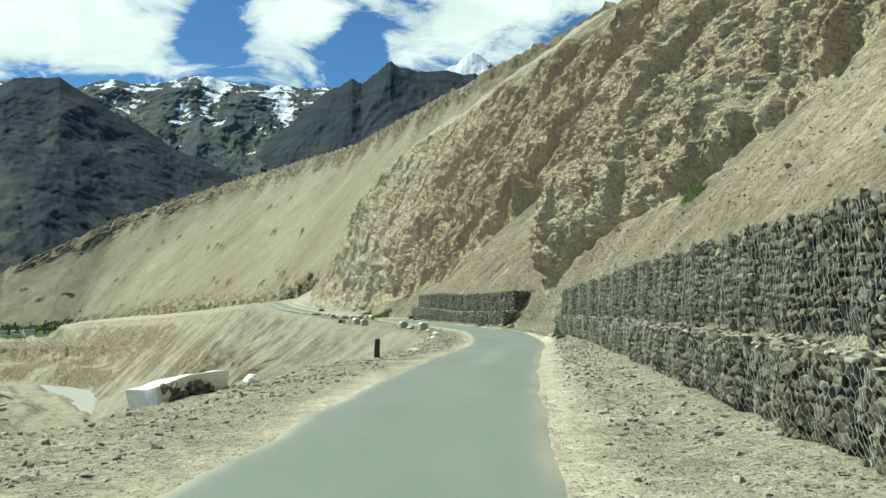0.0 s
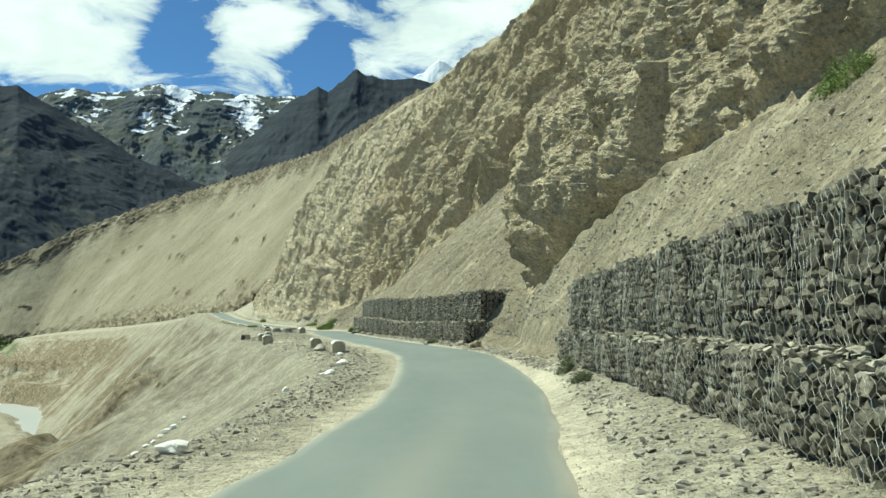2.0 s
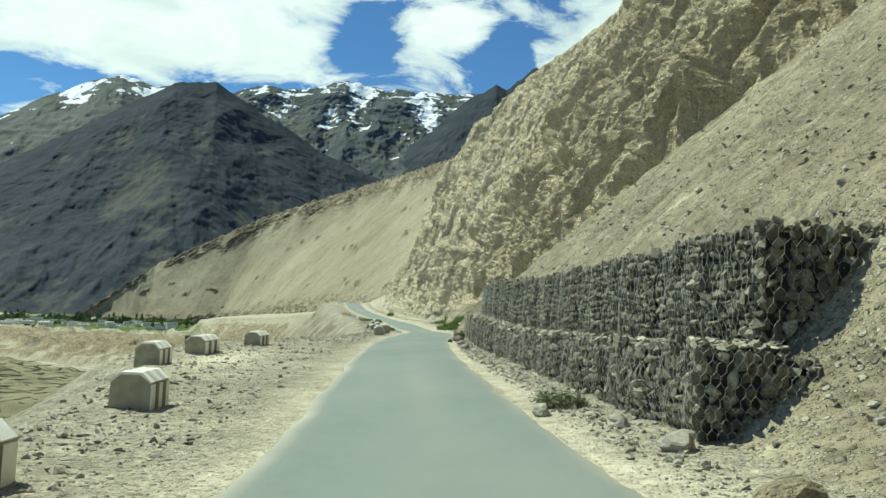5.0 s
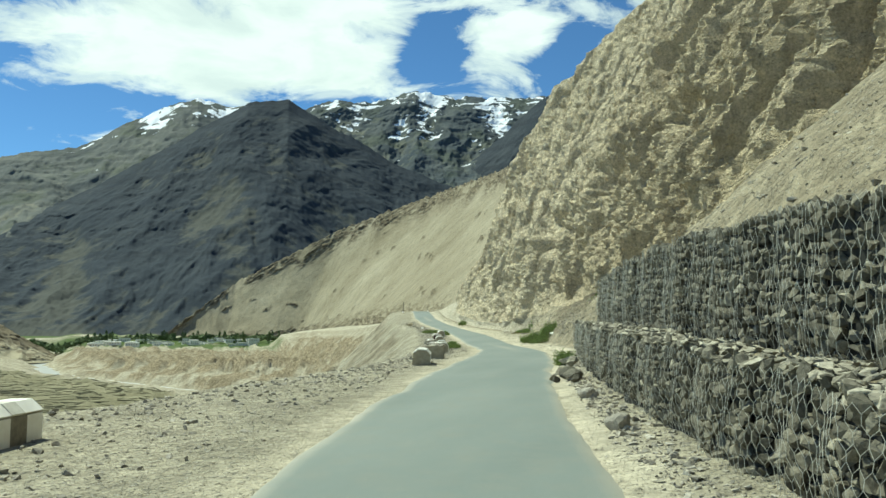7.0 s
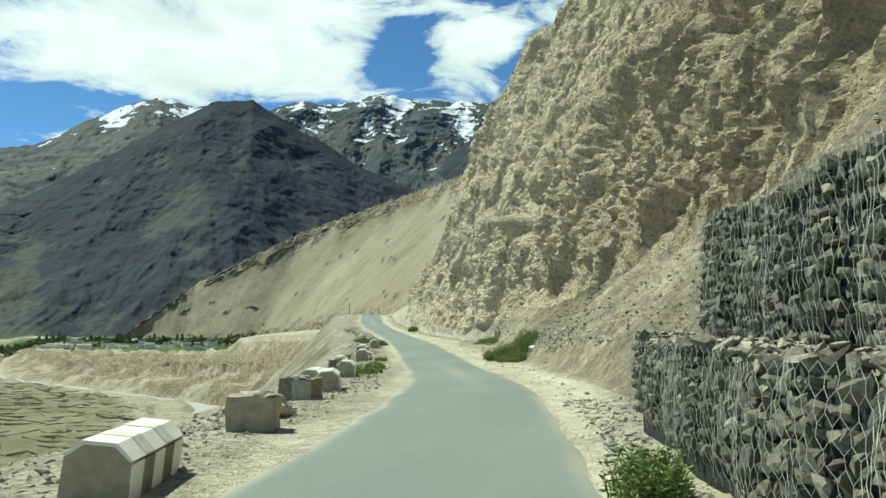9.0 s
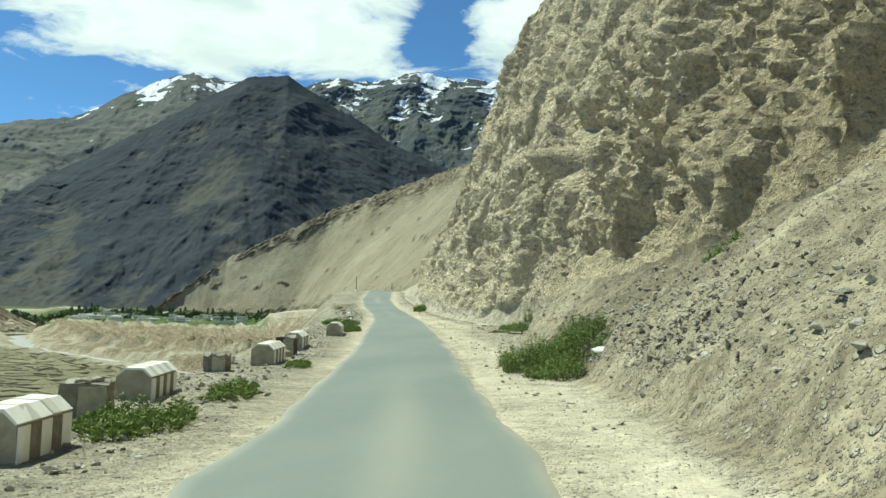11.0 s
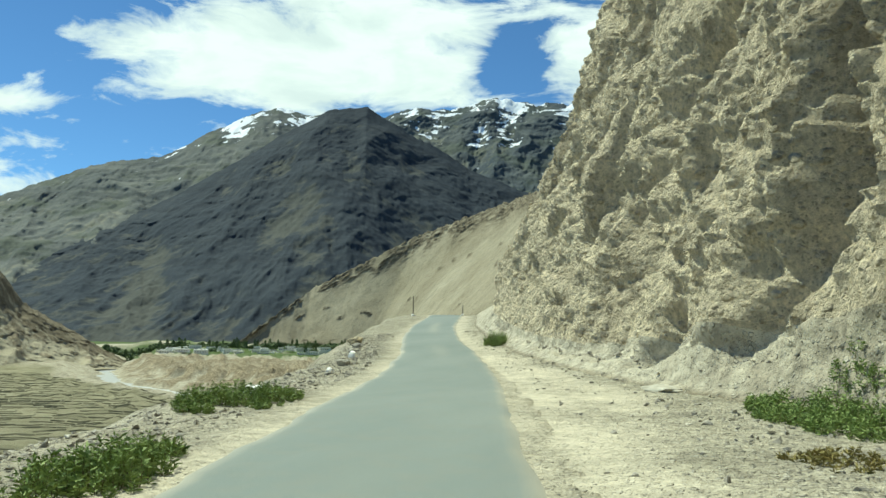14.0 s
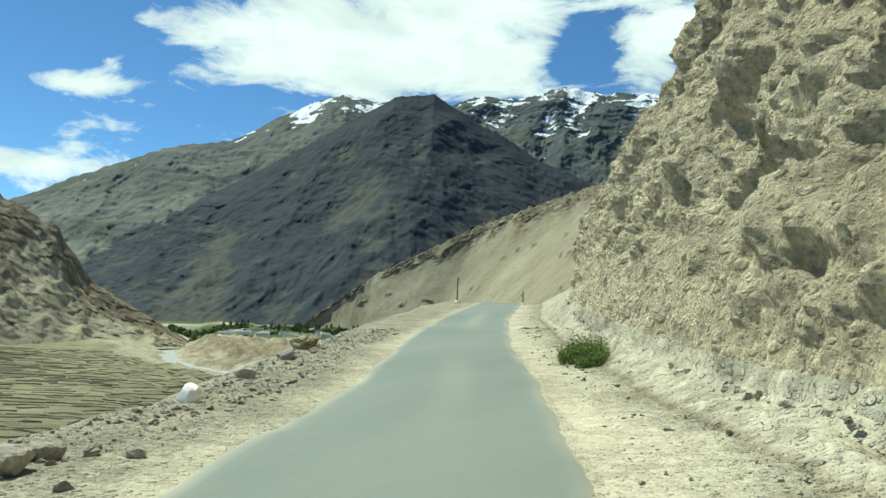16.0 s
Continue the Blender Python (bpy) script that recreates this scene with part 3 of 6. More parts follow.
STEP = [(-60, 2.7), (12, 2.68), (28, 2.6), (40, 2.35), (46.2, 2.1), (47.2, 0.25), (60, 0.3), (63, 0.45), (66.2, 0.75), (68.3, 2.4), (84, 2.4), (96, 2.65), (111.5, 2.65), (113.5, 0.2), (120, 0.15), (235, 0.2)]
FOOT = [(-60, 30, 26), (10, 23, 19), (25, 18, 14.2), (35, 13, 10.4), (44, 9.2, 7.2), (50, 7.0, 6.3), (53, 6.3, 5.5), (57, 5.9, 4.6), (60, 5.4, 3.2), (65.5, 5.6, 2.0), (67.5, 9.5, 5.2), (72, 16, 12), (85, 21, 17), (100, 22, 17.5), (112, 21.5, 17.2), (118, 16, 12.4), (122, 12.8, 9.4), (124, 12, 8.5), (127, 11, 6.8), (130, 10.3, 5.5), (133, 9.7, 4.8), (138, 9.0, 4.3), (143, 8.4, 3.4), (150, 7.2, 2.4), (156, 7.3, 2.3), (162, 7.6, 1.6), (167, 7.0, 1.3), (172, 5.7, 1.0), (178, 4.6, 0.65), (185, 3.95, 0.55), (200, 3.9, 0.9), (208, 4.2, 1.5), (214, 7, 4.0), (222, 16, 9), (235, 26, 13)]
BELLY = [(-60, 36, 40), (10, 28, 34), (25, 21.5, 29), (35, 15.5, 24), (44, 11, 18), (53, 7.4, 12), (60, 6.4, 10.5), (65.5, 5.9, 10.5), (67.5, 12, 12), (72, 20, 20), (85, 25.5, 27), (100, 26, 28), (112, 25, 28), (118, 22.5, 25.5), (122, 20.5, 24.5), (126, 19, 23.5), (129.5, 17, 21.5), (133, 15, 19.5), (138, 13.3, 18), (143, 12.4, 16.5), (150, 11.4, 15.5), (160, 11.3, 15), (167, 9.6, 12.5), (172, 8.3, 11), (178, 7.2, 10.2), (184, 6.7, 10), (190, 6.8, 10), (197, 6.8, 10), (203, 5.3, 6.5), (208, 4.9, 4.6), (214, 8.5, 6), (222, 18, 11), (235, 28, 14.5)]
TOP = [(-60, 46, 60), (10, 36, 54), (25, 27, 46), (35, 21, 40), (44, 16.5, 34), (53, 12.5, 25), (60, 11, 21), (65.5, 10, 18.5), (67.5, 17, 22), (72, 27, 31), (85, 33, 40), (100, 34, 42), (112, 33, 42), (126, 31, 41.5), (133, 27.5, 40.5), (143, 26, 39), (160, 25.5, 38.5), (170, 22.5, 37), (178, 17.5, 33.5), (184, 13.5, 29), (190, 11.2, 25), (196, 9.0, 17.5), (202, 7.2, 9.2), (208, 6.2, 6.0), (214, 11, 7.5), (222, 22, 12.5), (235, 33, 17)]


HOLLOWS = [(146.6, 4.3, 1.2, 2.0), (145.8, 4.6, 2.6, -1.3), (149.6, 6.8, 0.7, 1.3), (157, 8.5, 1.3, 1.6), (165, 10.5, 1.7, 1.9), (166.5, 9.2, 0.7, -1.2), (176.5, 8.8, 1.5, 1.6), (183, 4.1, 0.8, 1.4), (181, 6.4, 0.6, 1.1), (190, 8.2, 1.1, 1.2), (187, 4.0, 0.9, 1.0), (196, 3.0, 0.9, 1.0), (152, 14, 2.0, 2.0), (139, 16, 1.8, 1.9), (78, 24, 2.0, 2.5), (30, 19, 2.0, 2.5)]


def smooth_rows(a, n=21):
    """Running mean across the columns."""
    c = np.cumsum(np.pad(a, ((0, 0), (n // 2 + 1, n // 2)), mode="edge"), axis=1)
    return (c[:, n:] - c[:, :-n]) / n


def build_mountain_side():
    ys = spaced((-60, 10, 1.2), (10, 20, 0.3), (20, 66, 0.13), (66, 128, 0.2), (128, 160, 0.12), (160, 198, 0.09), (198, 212, 0.15), (212, 236, 0.8))
    toe = table(ys, *TOE)[0]
    step = table(ys, *STEP)[0]
    fu, fz = table(ys, *FOOT)
    bu, bz = table(ys, *BELLY)
    tu, tz = table(ys, *TOP)
    z0 = road_z(ys)

    def lerp(a, b, n, last=False):
        t = np.linspace(0, 1, n, endpoint=last)[None, :]
        return a[:, None] * (1 - t) + b[:, None] * t

    one = np.ones_like(ys)
    wall = table(ys, (-60, 2.0), (46.2, 2.0), (47.2, 0.5), (60, 0.5), (63, 1.0), (66.2, 1.4), (68.3, 2.0), (111.5, 1.9), (113.5, 0.4), (235, 0.3))[0]
    knots_u = [1.55 * one, toe, toe + wall, fu, bu, tu, tu + 30, tu + 75]
    rise = z0 + 0.12 + step
    knots_z = [z0 - 0.02, z0 + table(ys, (-60, 0.14), (12, 0.16), (24, 0.3), (36, 0.42), (46, 0.52), (48.5, 0.2), (60, 0.14), (235, 0.14))[0], rise, fz + z0, bz + z0, tz + z0, tz + 22, tz + 48]
    counts = [12, 5, 56, 95, 110, 26, 16]
    U = np.concatenate([lerp(a, b, n) for a, b, n in zip(knots_u, knots_u[1:], counts)] + [knots_u[-1][:, None]], 1)
    Z = np.concatenate([lerp(a, b, n) for a, b, n in zip(knots_z, knots_z[1:], counts)] + [knots_z[-1][:, None]], 1)
    Y = np.repeat(ys[:, None], U.shape[1], 1)
    col = np.arange(U.shape[1])[None, :] * np.ones_like(U)
    c1, c2, c3, c4, c5 = np.cumsum(counts)[:5]
    X0 = road_x(Y) + U
    # how much each place counts as cliff
    rocky = step01(c3 - 5, c3 + 20, col) * step01(c5 + 8, c5 - 4, col)
    scree = step01(c2, c2 + 6, col) * step01(c3 + 2, c3 - 4, col)
    upper = step01(c5, c5 + 6, col)
    # ribs and clefts down the face, blocks, set stones
    along = Y + 0.12 * Z
    ribs = ridged(along * 0.1, Z * 0.012, 1.5, 2, 0.5)
    wob = 0.6 * perlin(Z * 0.1, Y * 0.1)
    flutes = 1 - np.abs(perlin(along * 0.36 + wob, Z * 0.03, 6.0)) * 3.0
    cracks = np.exp(-(perlin(along * 0.62 + wob * 1.4, Z * 0.03, 16.0) / 0.085) ** 2)
    # the face leans back, so that its patterns follow the run of the rock and not its depth
    XR = 0.15 * X0
    blocks = fbm(XR * 0.3, Y * 0.3, Z * 0.06, 5, 0.5)
    facets = ridged(XR * 0.45, Y * 0.45, Z * 0.06 + 3, 4, 0.55)
    knobs = np.abs(fbm(XR, Y * 1.0, Z * 0.22 + 9, 4, 0.62))
    pits = np.clip(perlin(XR, Y * 0.9, Z * 0.4 + 4) - 0.33, 0, 1)
    tall = table(Y, (-60, 0.22), (135, 0.25), (165, 0.45), (235, 0.6))[0]
    grain = fbm(XR * 2, Y * 2.3, Z * 1.7 * tall, 3, 0.6)
    d1, r1 = cells(XR + 0.3 * blocks, Y * 0.85, Z * 0.16 + 0.3 * knobs)
    d2, r2 = cells(XR * 2 + 0.5 * knobs, Y * 1.9, Z * 1.7 * tall + 0.4 * blocks)
    d3, r3 = cells(XR * 3, Y * 3.4, Z * 3.0 * tall)
    # ribs stepped one behind the other: a steep near side, a long far side
    saw = 0.0
    for period, amp, shift in ((6.4, 2.5, 0.0), (2.7, 1.2, 5.0)):
        s = along / period + 0.9 * perlin(along * 0.09 + shift, Z * 0.035, shift) + 0.15 * perlin(Y * 0.6, Z * 0.22, shift)
        k = np.floor(s).astype(int)
        fr = s - k
        saw = saw + amp * (0.25 + 0.75 * _jitter[_perm[(k + int(shift)) & 255], 1]) * (np.where(fr < 0.08, fr / 0.08, (1 - fr) / 0.92) - 0.5)
    saw = saw * table(Y, (-60, 0.35), (44, 0.4), (66, 0.4), (70, 1.6), (125, 1.6), (140, 1.3), (170, 0.7), (195, 0.45), (235, 0.4))[0] * np.clip(rocky * 1.6, 0, 1)
    calm2 = table(Y, (-60, 1.0), (128, 1.0), (145, 0.7), (170, 0.45), (235, 0.4))[0]
    lumps = calm2 * np.clip(0.72 - d1, 0, 1) * (0.4 + 0.9 * r1) * 1.0 + step01(0.62, 0.5, d2) * r2 * 0.75 * table(Y, (-60, 0.25), (68, 0.25), (120, 0.35), (150, 0.5), (235, 0.5))[0] + step01(0.6, 0.48, d3) * (r3 > 0.35) * r3 * 0.16
    seams = step01(0.62, 0.8, d1)
    calm = table(Y, (-60, 0.85), (66, 0.85), (72, 1.1), (128, 1.2), (140, 0.9), (160, 0.65), (176, 0.42), (235, 0.38))[0]
    push = rocky * calm * (0.9 * ribs + 0.7 * flutes - 1.5 * cracks + 0.6 * blocks + 0.4 * facets + 0.5 * knobs - 1.6 * pits + 0.2 * grain - 0.85) + rocky * (lumps - 0.35 * seams * calm2)
    push += rocky * saw
    # the last cliff: rounded conglomerate, broad ribs and bays, then lumps, cobbles and pits set in it
    S = np.cumsum(np.hypot(np.diff(U, axis=1, prepend=U[:, :1]), np.diff(Z, axis=1, prepend=Z[:, :1])), axis=1)
    S = S - S[:, c3][:, None] + 60
    close = np.maximum(np.maximum(step01(124, 142, Y), step01(66.5, 65.5, Y) * 0.85), 0.65)
    low = np.maximum(rocky, step01(c2 + 6, c3 + 8, col) * step01(c5 + 8, c5 - 4, col) * step01(158, 172, Y) * 0.8)
    bays = fbm(along * 0.11 + 3, S * 0.045, 2.2, 3, 0.45)
    clefts = np.exp(-(perlin(along * 0.2 + 0.9 * wob, S * 0.035, 8.0) / 0.07) ** 2) * step01(-0.2, 0.25, perlin(Y * 0.13, S * 0.12, 4.0))
    swell = fbm(Y * 0.42, S * 0.36, 5.0, 3, 0.5)
    e1, k1 = cells(Y * 0.62 + 0.35 * swell, S * 0.58 + 0.3 * bays, 0.5 + 0.0 * Y)
    e2, k2 = cells(Y * 1.6 + 0.3 * swell, S * 1.55, 7.5 + 0.0 * Y)
    e3, k3 = cells(Y * 3.3, S * 3.2 + 0.2 * swell, 13.5 + 0.0 * Y)
    pock = np.clip(perlin(Y * 0.8, S * 0.95, 21.0) - 0.3, 0, 1)
    rough = fbm(Y * 2.4, S * 2.3, 3.0, 3, 0.62)
    set_stones = np.clip(0.62 - e1, 0, 1) * (0.2 + k1) * 0.75 + step01(0.55, 0.3, e2) * np.clip(k2 - 0.25, 0, 1) * 0.42 + step01(0.5, 0.32, e3) * (k3 > 0.5) * k3 * 0.15
    steps = 0.0
    for period, amp, shift in ((8.3, 2.6, 2.0), (3.4, 1.3, 9.0), (1.5, 0.4, 4.0)):
        r = along / period + 0.75 * perlin(along * 0.07 + shift, S * 0.05, shift) + 0.22 * perlin(Y * 0.5, S * 0.25, shift)
        k = np.floor(r).astype(int)
        fr = r - k
        steps = steps + amp * (0.3 + 0.7 * _jitter[_perm[(k + int(shift)) & 255], 1]) * (np.where(fr < 0.06, fr / 0.06, (1 - fr) / 0.94) - 0.5) * step01(-0.35, 0.15, perlin(k * 0.37 + shift, S * 0.11, shift))
    steps = steps * step01(2.0, 7.5, Z - z0[:, None]) * table(Y, (-60, 0.35), (65, 0.35), (68, 1.5), (122, 1.5), (132, 0.85), (150, 0.58), (162, 0.4), (182, 0.45), (235, 0.45))[0]
    last = 1.9 * steps + 1.1 * bays - 1.5 * clefts + 0.75 * swell + set_stones - 1.5 * pock + 0.16 * rough - 0.45
    calmer = table(Y, (-60, 1.0), (150, 1.0), (172, 0.75), (235, 0.6))[0]
    push = push * (1 - close) + low * close * calmer * last
    # the undercut along the foot of the first buttress
    push -= np.clip(rocky * 1.6, 0, 1) * table(Y, (-60, 0.0), (22, 0.0), (34, 0.6), (50, 0.8), (58, 1.4), (64, 1.8), (66, 0.0), (235, 0.0))[0] * np.exp(-((col - c3 - table(Y, (-60, 7.0), (48, 7.0), (61, 12.0), (235, 12.0))[0]) / table(Y, (-60, 4.5), (48, 4.5), (55, 5.5), (61, 11.0), (235, 11.0))[0]) ** 2)
    # hollows and a bulging boss in the face
    for hy, hz, rad, depth in HOLLOWS:
        push -= rocky * depth * 1.5 * np.exp(-((((Y - hy) / rad) ** 2 + ((Z - hz) / (rad * 1.25)) ** 2) * (1 + 0.7 * swell)) ** 1.3)
    near = np.clip((U - 1.5) * 0.6, 0, 1)
    push *= np.clip((U - 2.9) / 2.0, 0.05, 1)
    # outward is down-slope: mostly towards the road, a little up
    dU, dZ = np.gradient(smooth_rows(U), axis=1), np.gradient(smooth_rows(Z), axis=1)
    ln = np.maximum(np.hypot(dU, dZ), 1e-4)
    U, Z = U - push * (0.97 * (1 - close) + close * np.clip(dZ / ln, 0.3, 1)), Z + push * (0.1 * (1 - close) + close * np.clip(dU / ln, 0, 0.9))
    Z = Z + scree * step01(172, 140, Y) * (0.28 * fbm(X0 * 0.4, Y * 0.4, 0.0, 4) + 0.4 * ridged(Y * 0.16 - U * 0.05, U * 0.02, 2.0, 3) - 0.15)
    Z = Z + upper * 1.3 * fbm(X0 * 0.08, Y * 0.08, 1.0, 5, 0.6) + 0.05 * near * fbm(X0 * 0.9, Y * 0.9, 3.0, 3)
    X = road_x(Y) + U
    wide = table(Y, (-60, 2.4), (56, 2.4), (112, 2.5), (120, 3.2), (128, 4.3), (140, 4.6), (150, 3.5), (160, 3.2), (168, 4.6), (176, 3.7), (186, 2.9), (235, 2.6))[0] + 0.5 * perlin(Y * 0.35, 2.0, 6.0)
    dust = step01(wide + 0.5, wide - 0.7, U) * table(Y, (-60, 0.85), (112, 0.85), (122, 1.3), (146, 1.25), (156, 0.95), (176, 0.95), (190, 0.85), (235, 0.9))[0]
    dust = np.clip(dust, 0, 1) * (0.8 + 0.4 * perlin(Y * 0.3, U * 0.8)) * step01(0.4, -0.4, U - toe[:, None])
    # crumbled pale rock along the foot of the last cliff
    dust = np.maximum(dust, 0.6 * step01(158, 174, Y) * step01(c1, c1 + 4, col))
    # paler rock; the raised tone also paints sun onto buttress and last cliff
    pale = table(Y, (-60, 0.3), (40, 0.5), (64, 0.5), (67, 0.1), (128, 0.1), (150, 0.45), (166, 0.9), (235, 1.0))[0]
    spans = (("verge", 0, c1 + 1, GROUND, "dusty gravel verge between the road and the hillside", "ground"),
             ("scree_slope", c1, c3 + 4, SCREE, "pale scree and loose soil sloping down from the cliff", "scree"),
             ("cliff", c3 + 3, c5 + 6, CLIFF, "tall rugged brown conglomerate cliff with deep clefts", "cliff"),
             ("upper_slope", c5 + 5, U.shape[1], SCREE, "bare sandy slope above the cliff edge", "slope"))
    for name, a, b, mat, label, cat in spans:
        s = (slice(None), slice(a, b))
        tagged(sheet(name, X[s], Y[s], Z[s], mat, {"dust": dust[s], "grass": np.zeros_like(dust[s]), "bank": np.zeros_like(dust[s]), "pale": pale[s]}, soft=name != "cliff"), label, cat, kind="structure")
    return X, Y, Z


SIDE = build_mountain_side()

# ---- far relief ----
VIEW = Vector((-8.0, 80.0, 1.6))


def bearing(az, el, d, base=VIEW):
    return (base.x + d * math.sin(radians(az)), base.y + d * math.cos(radians(az)), base.z + el * d)


def relief(name, crest, foot, mat, rows, cols, amp, freq, label, category, crag=0.0, seed=0.0, sag=1.1):
    """A long hillside between a crest line and a foot line, cut by gullies that run down it, with a back side."""
    crest, foot = np.array(crest), np.array(foot)
    s = np.concatenate([[0], np.cumsum(np.linalg.norm(np.diff(crest[:, :2], axis=0), axis=1))])
    q = np.linspace(0, s[-1], cols)
    c = np.stack([np.interp(q, s, crest[:, k]) for k in range(3)], 1)
    f = np.stack([np.interp(q, s, foot[:, k]) for k in range(3)], 1)
    f = np.stack([smooth(f[:, k], 31) for k in range(3)], 1)
    v = np.linspace(0, 1, rows)[:, None, None] ** 0.9
    bend = 1 - (1 - v) ** sag
    p = c[None] * (1 - v) + f[None] * v
    p[..., 2] = c[None, :, 2] * (1 - bend[..., 0]) + f[None, :, 2] * bend[..., 0]
    w = np.repeat(v[..., 0], cols, 1)
    Q = np.repeat(q[None], rows, 0)
    R = w * np.linalg.norm(f - c, axis=1)[None]
    body = fbm(p[..., 0] * freq * 0.9, p[..., 1] * freq * 0.9, p[..., 2] * freq * 0.9 + seed, 3, 0.45)
    # rills running down the slope, finer and finer
    rills = 0.0
    for k, (wide, deep) in enumerate(((60, 2.2), (24, 0.7), (9, 0.25))):
        rills = rills - deep * np.abs(perlin((Q + 14 * body) / wide + 9 * k, R / (wide * 5), seed + k))
    shape = np.clip(w * 5, 0.10, 1) * np.clip((1 - w) * 5, 0.0, 1)
    out = f - c
    out[:, 2] = 0
    out /= np.maximum(np.linalg.norm(out, axis=1), 1e-6)[:, None]
    push = (amp * (0.75 * body - 0.3) + 1.6 * rills) * shape
    # broken rock bands: along the crown, and here and there on the slope
    torn = fbm(Q / 22, R / 9, seed + 3, 5, 0.62)
    crown = 1.7 * np.exp(-(w / np.clip(0.11 + 0.11 * perlin(Q / 60, 5.0), 0.04, 1)) ** 2) * step01(-0.45, 0.0, fbm(Q / 90, R / 60, 3.0, 3) + 0.1)
    for deep_at, keep in ((0.3, 0.32), (0.52, 0.38), (0.74, 0.22), (0.86, 0.2)):
        line = deep_at + 0.09 * fbm(Q / 160, deep_at * 9, 4.0, 3)
        crown = np.maximum(crown, 0.8 * np.exp(-((w - line) / 0.018) ** 2) * step01(keep, keep + 0.2, fbm(Q / 45, deep_at * 5, 7.0, 3)))
    crown = crown * step01(-0.45, 0.15, torn)
    crown = np.maximum(crown, 0.9 * step01(0.72, 0.9, w) * step01(0.05, 0.4, torn + 0.5 * fbm(Q / 60, R / 40, 9.0, 3)))
    push = push + crown * (3.0 + 5.0 * np.abs(torn)) * np.clip(w * 12, 0.35, 1)
    p = p + out[None] * push[..., None] * 0.8
    p[..., 2] += push * 0.55 + crag * np.clip((np.hypot(p[..., 0], p[..., 1]) - 500) / 1200, 0.05, 1) * fbm(Q * freq * 6, w * 3, seed, 4, 0.6) * np.exp(-w * 9)
    # the far side
    b = p[0].copy() - out * 150
    b[:, 2] = f[:, 2] - 10
    p = np.concatenate([b[None], p], 0)
    stone = np.clip(1.5 * crown + 0.4 * step01(0.42, 0.6, fbm(Q / 14, R / 6, seed + 7, 4)), 0, 1)
    ob = sheet(name, p[..., 0], p[..., 1], p[..., 2], mat, {"rock": np.concatenate([stone[:1], stone], 0)}, flip=True)
    return tagged(ob, label, category, kind="structure")


def massif(name, crest, foot, mat, rows, cols, gully, amp, bed, label, category, seed, jag=10.0, sag=1.15, snow_line=None, snow=1.0, soil=(0.0, 0.5), left=None, ledge=0.12):
    """A mountain face between its crest and foot: branching gullies down it, rock beds standing out as ledges, and a back side.
    gully: spacing of the largest gullies; bed: height of the rock beds; soil: share at the crest and at the foot."""
    crest, foot = np.array(crest), np.array(foot)
    dist = np.concatenate([[0], np.cumsum(np.linalg.norm(np.diff(crest[:, :2], axis=0), axis=1))])
    q = np.linspace(0, dist[-1], cols)
    c = np.stack([np.interp(q, dist, crest[:, k]) for k in range(3)], 1)
    f = np.stack([smooth(np.interp(q, dist, foot[:, k]), 31) for k in range(3)], 1)
    v = np.linspace(0, 1, rows)[:, None] ** 1.25
    bend = 1 - (1 - v) ** sag
    p = c[None] * (1 - v[..., None]) + f[None] * v[..., None]
    p[..., 2] = c[None, :, 2] * (1 - bend) + f[None, :, 2] * bend
    w = np.repeat(v, cols, 1)
    Q = np.repeat(q[None], rows, 0)
    R = w * np.linalg.norm(f - c, axis=1)[None]
    sway = fbm(Q / (gully * 1.6), R / (gully * 1.6), seed, 4)
    h, a, total = 0.0, 1.0, 0.0
    for k in range(6):
        g = gully / 1.9 ** k
        long = max(3.0 - 0.45 * k, 1.2)
        h = h + a * (1 - 2.4 * np.abs(perlin((Q + 0.22 * gully * sway) / g + 13 * k, R / (g * long) + 7 * k, seed)))
        total += a
        a *= 0.56
    h = h / total
    crags = fbm(Q / (gully * 0.2), R / (gully * 0.14), seed + 4, 5, 0.6)
    s = p[..., 2] / bed + 0.55 * fbm(Q / (gully * 1.5), R / (gully * 1.5), seed + 8, 3) + 0.1 * crags
    lay = np.floor(s).astype(int)
    fr = s - lay
    weight = 0.1 + 0.9 * _jitter[_perm[lay & 255], 2]
    hard = step01(-0.25, 0.35, fbm(Q / (gully * 0.45), R / (gully * 0.3), seed + 2, 5, 0.6) + 0.15 - 0.4 * w)
    # each bed: a steep step below, a flat tread above
    ledges = bed * ledge * weight * hard * (0.5 - np.where(fr < 0.72, fr / 0.72 * 0.3, 0.3 + (fr - 0.72) / 0.28 * 0.7))
    shape = np.clip(w * 9, 0.12, 1) * np.clip((1 - w) * 6, 0.0, 1)
    out = f - c
    out[:, 2] = 0
    out /= np.maximum(np.linalg.norm(out, axis=1), 1e-6)[:, None]
    push = shape * (amp * (h - 0.35) + 0.07 * amp * crags)
    p = p + out[None] * (push * 0.85 + shape * ledges)[..., None]
    p[..., 2] += push * 0.5 + jag * fbm(Q / (gully * 0.3), w * 4, seed, 5, 0.6) * np.exp(-w * 14)
    loose = soil[0] + (soil[1] - soil[0]) * w + 0.9 * (0.3 - h) - 0.5 * (hard - 0.5) + 0.5 * fbm(Q / (gully * 0.8), R / (gully * 1.1), seed + 9, 4)
    if left:
        loose = loose + left[2] * step01(left[1], left[0], q)[None] * (0.6 + 0.8 * fbm(Q / gully, R / gully, seed + 5, 3))
    white = np.zeros_like(w)
    if snow_line is not None:
        thin = p[..., 2] / 44 + 1.0 * fbm(Q / (gully * 0.9), R / (gully * 0.9), seed + 8, 4) + 0.5 * crags
        tread = np.exp(-((thin - np.floor(thin) - 0.5) / 0.22) ** 2)
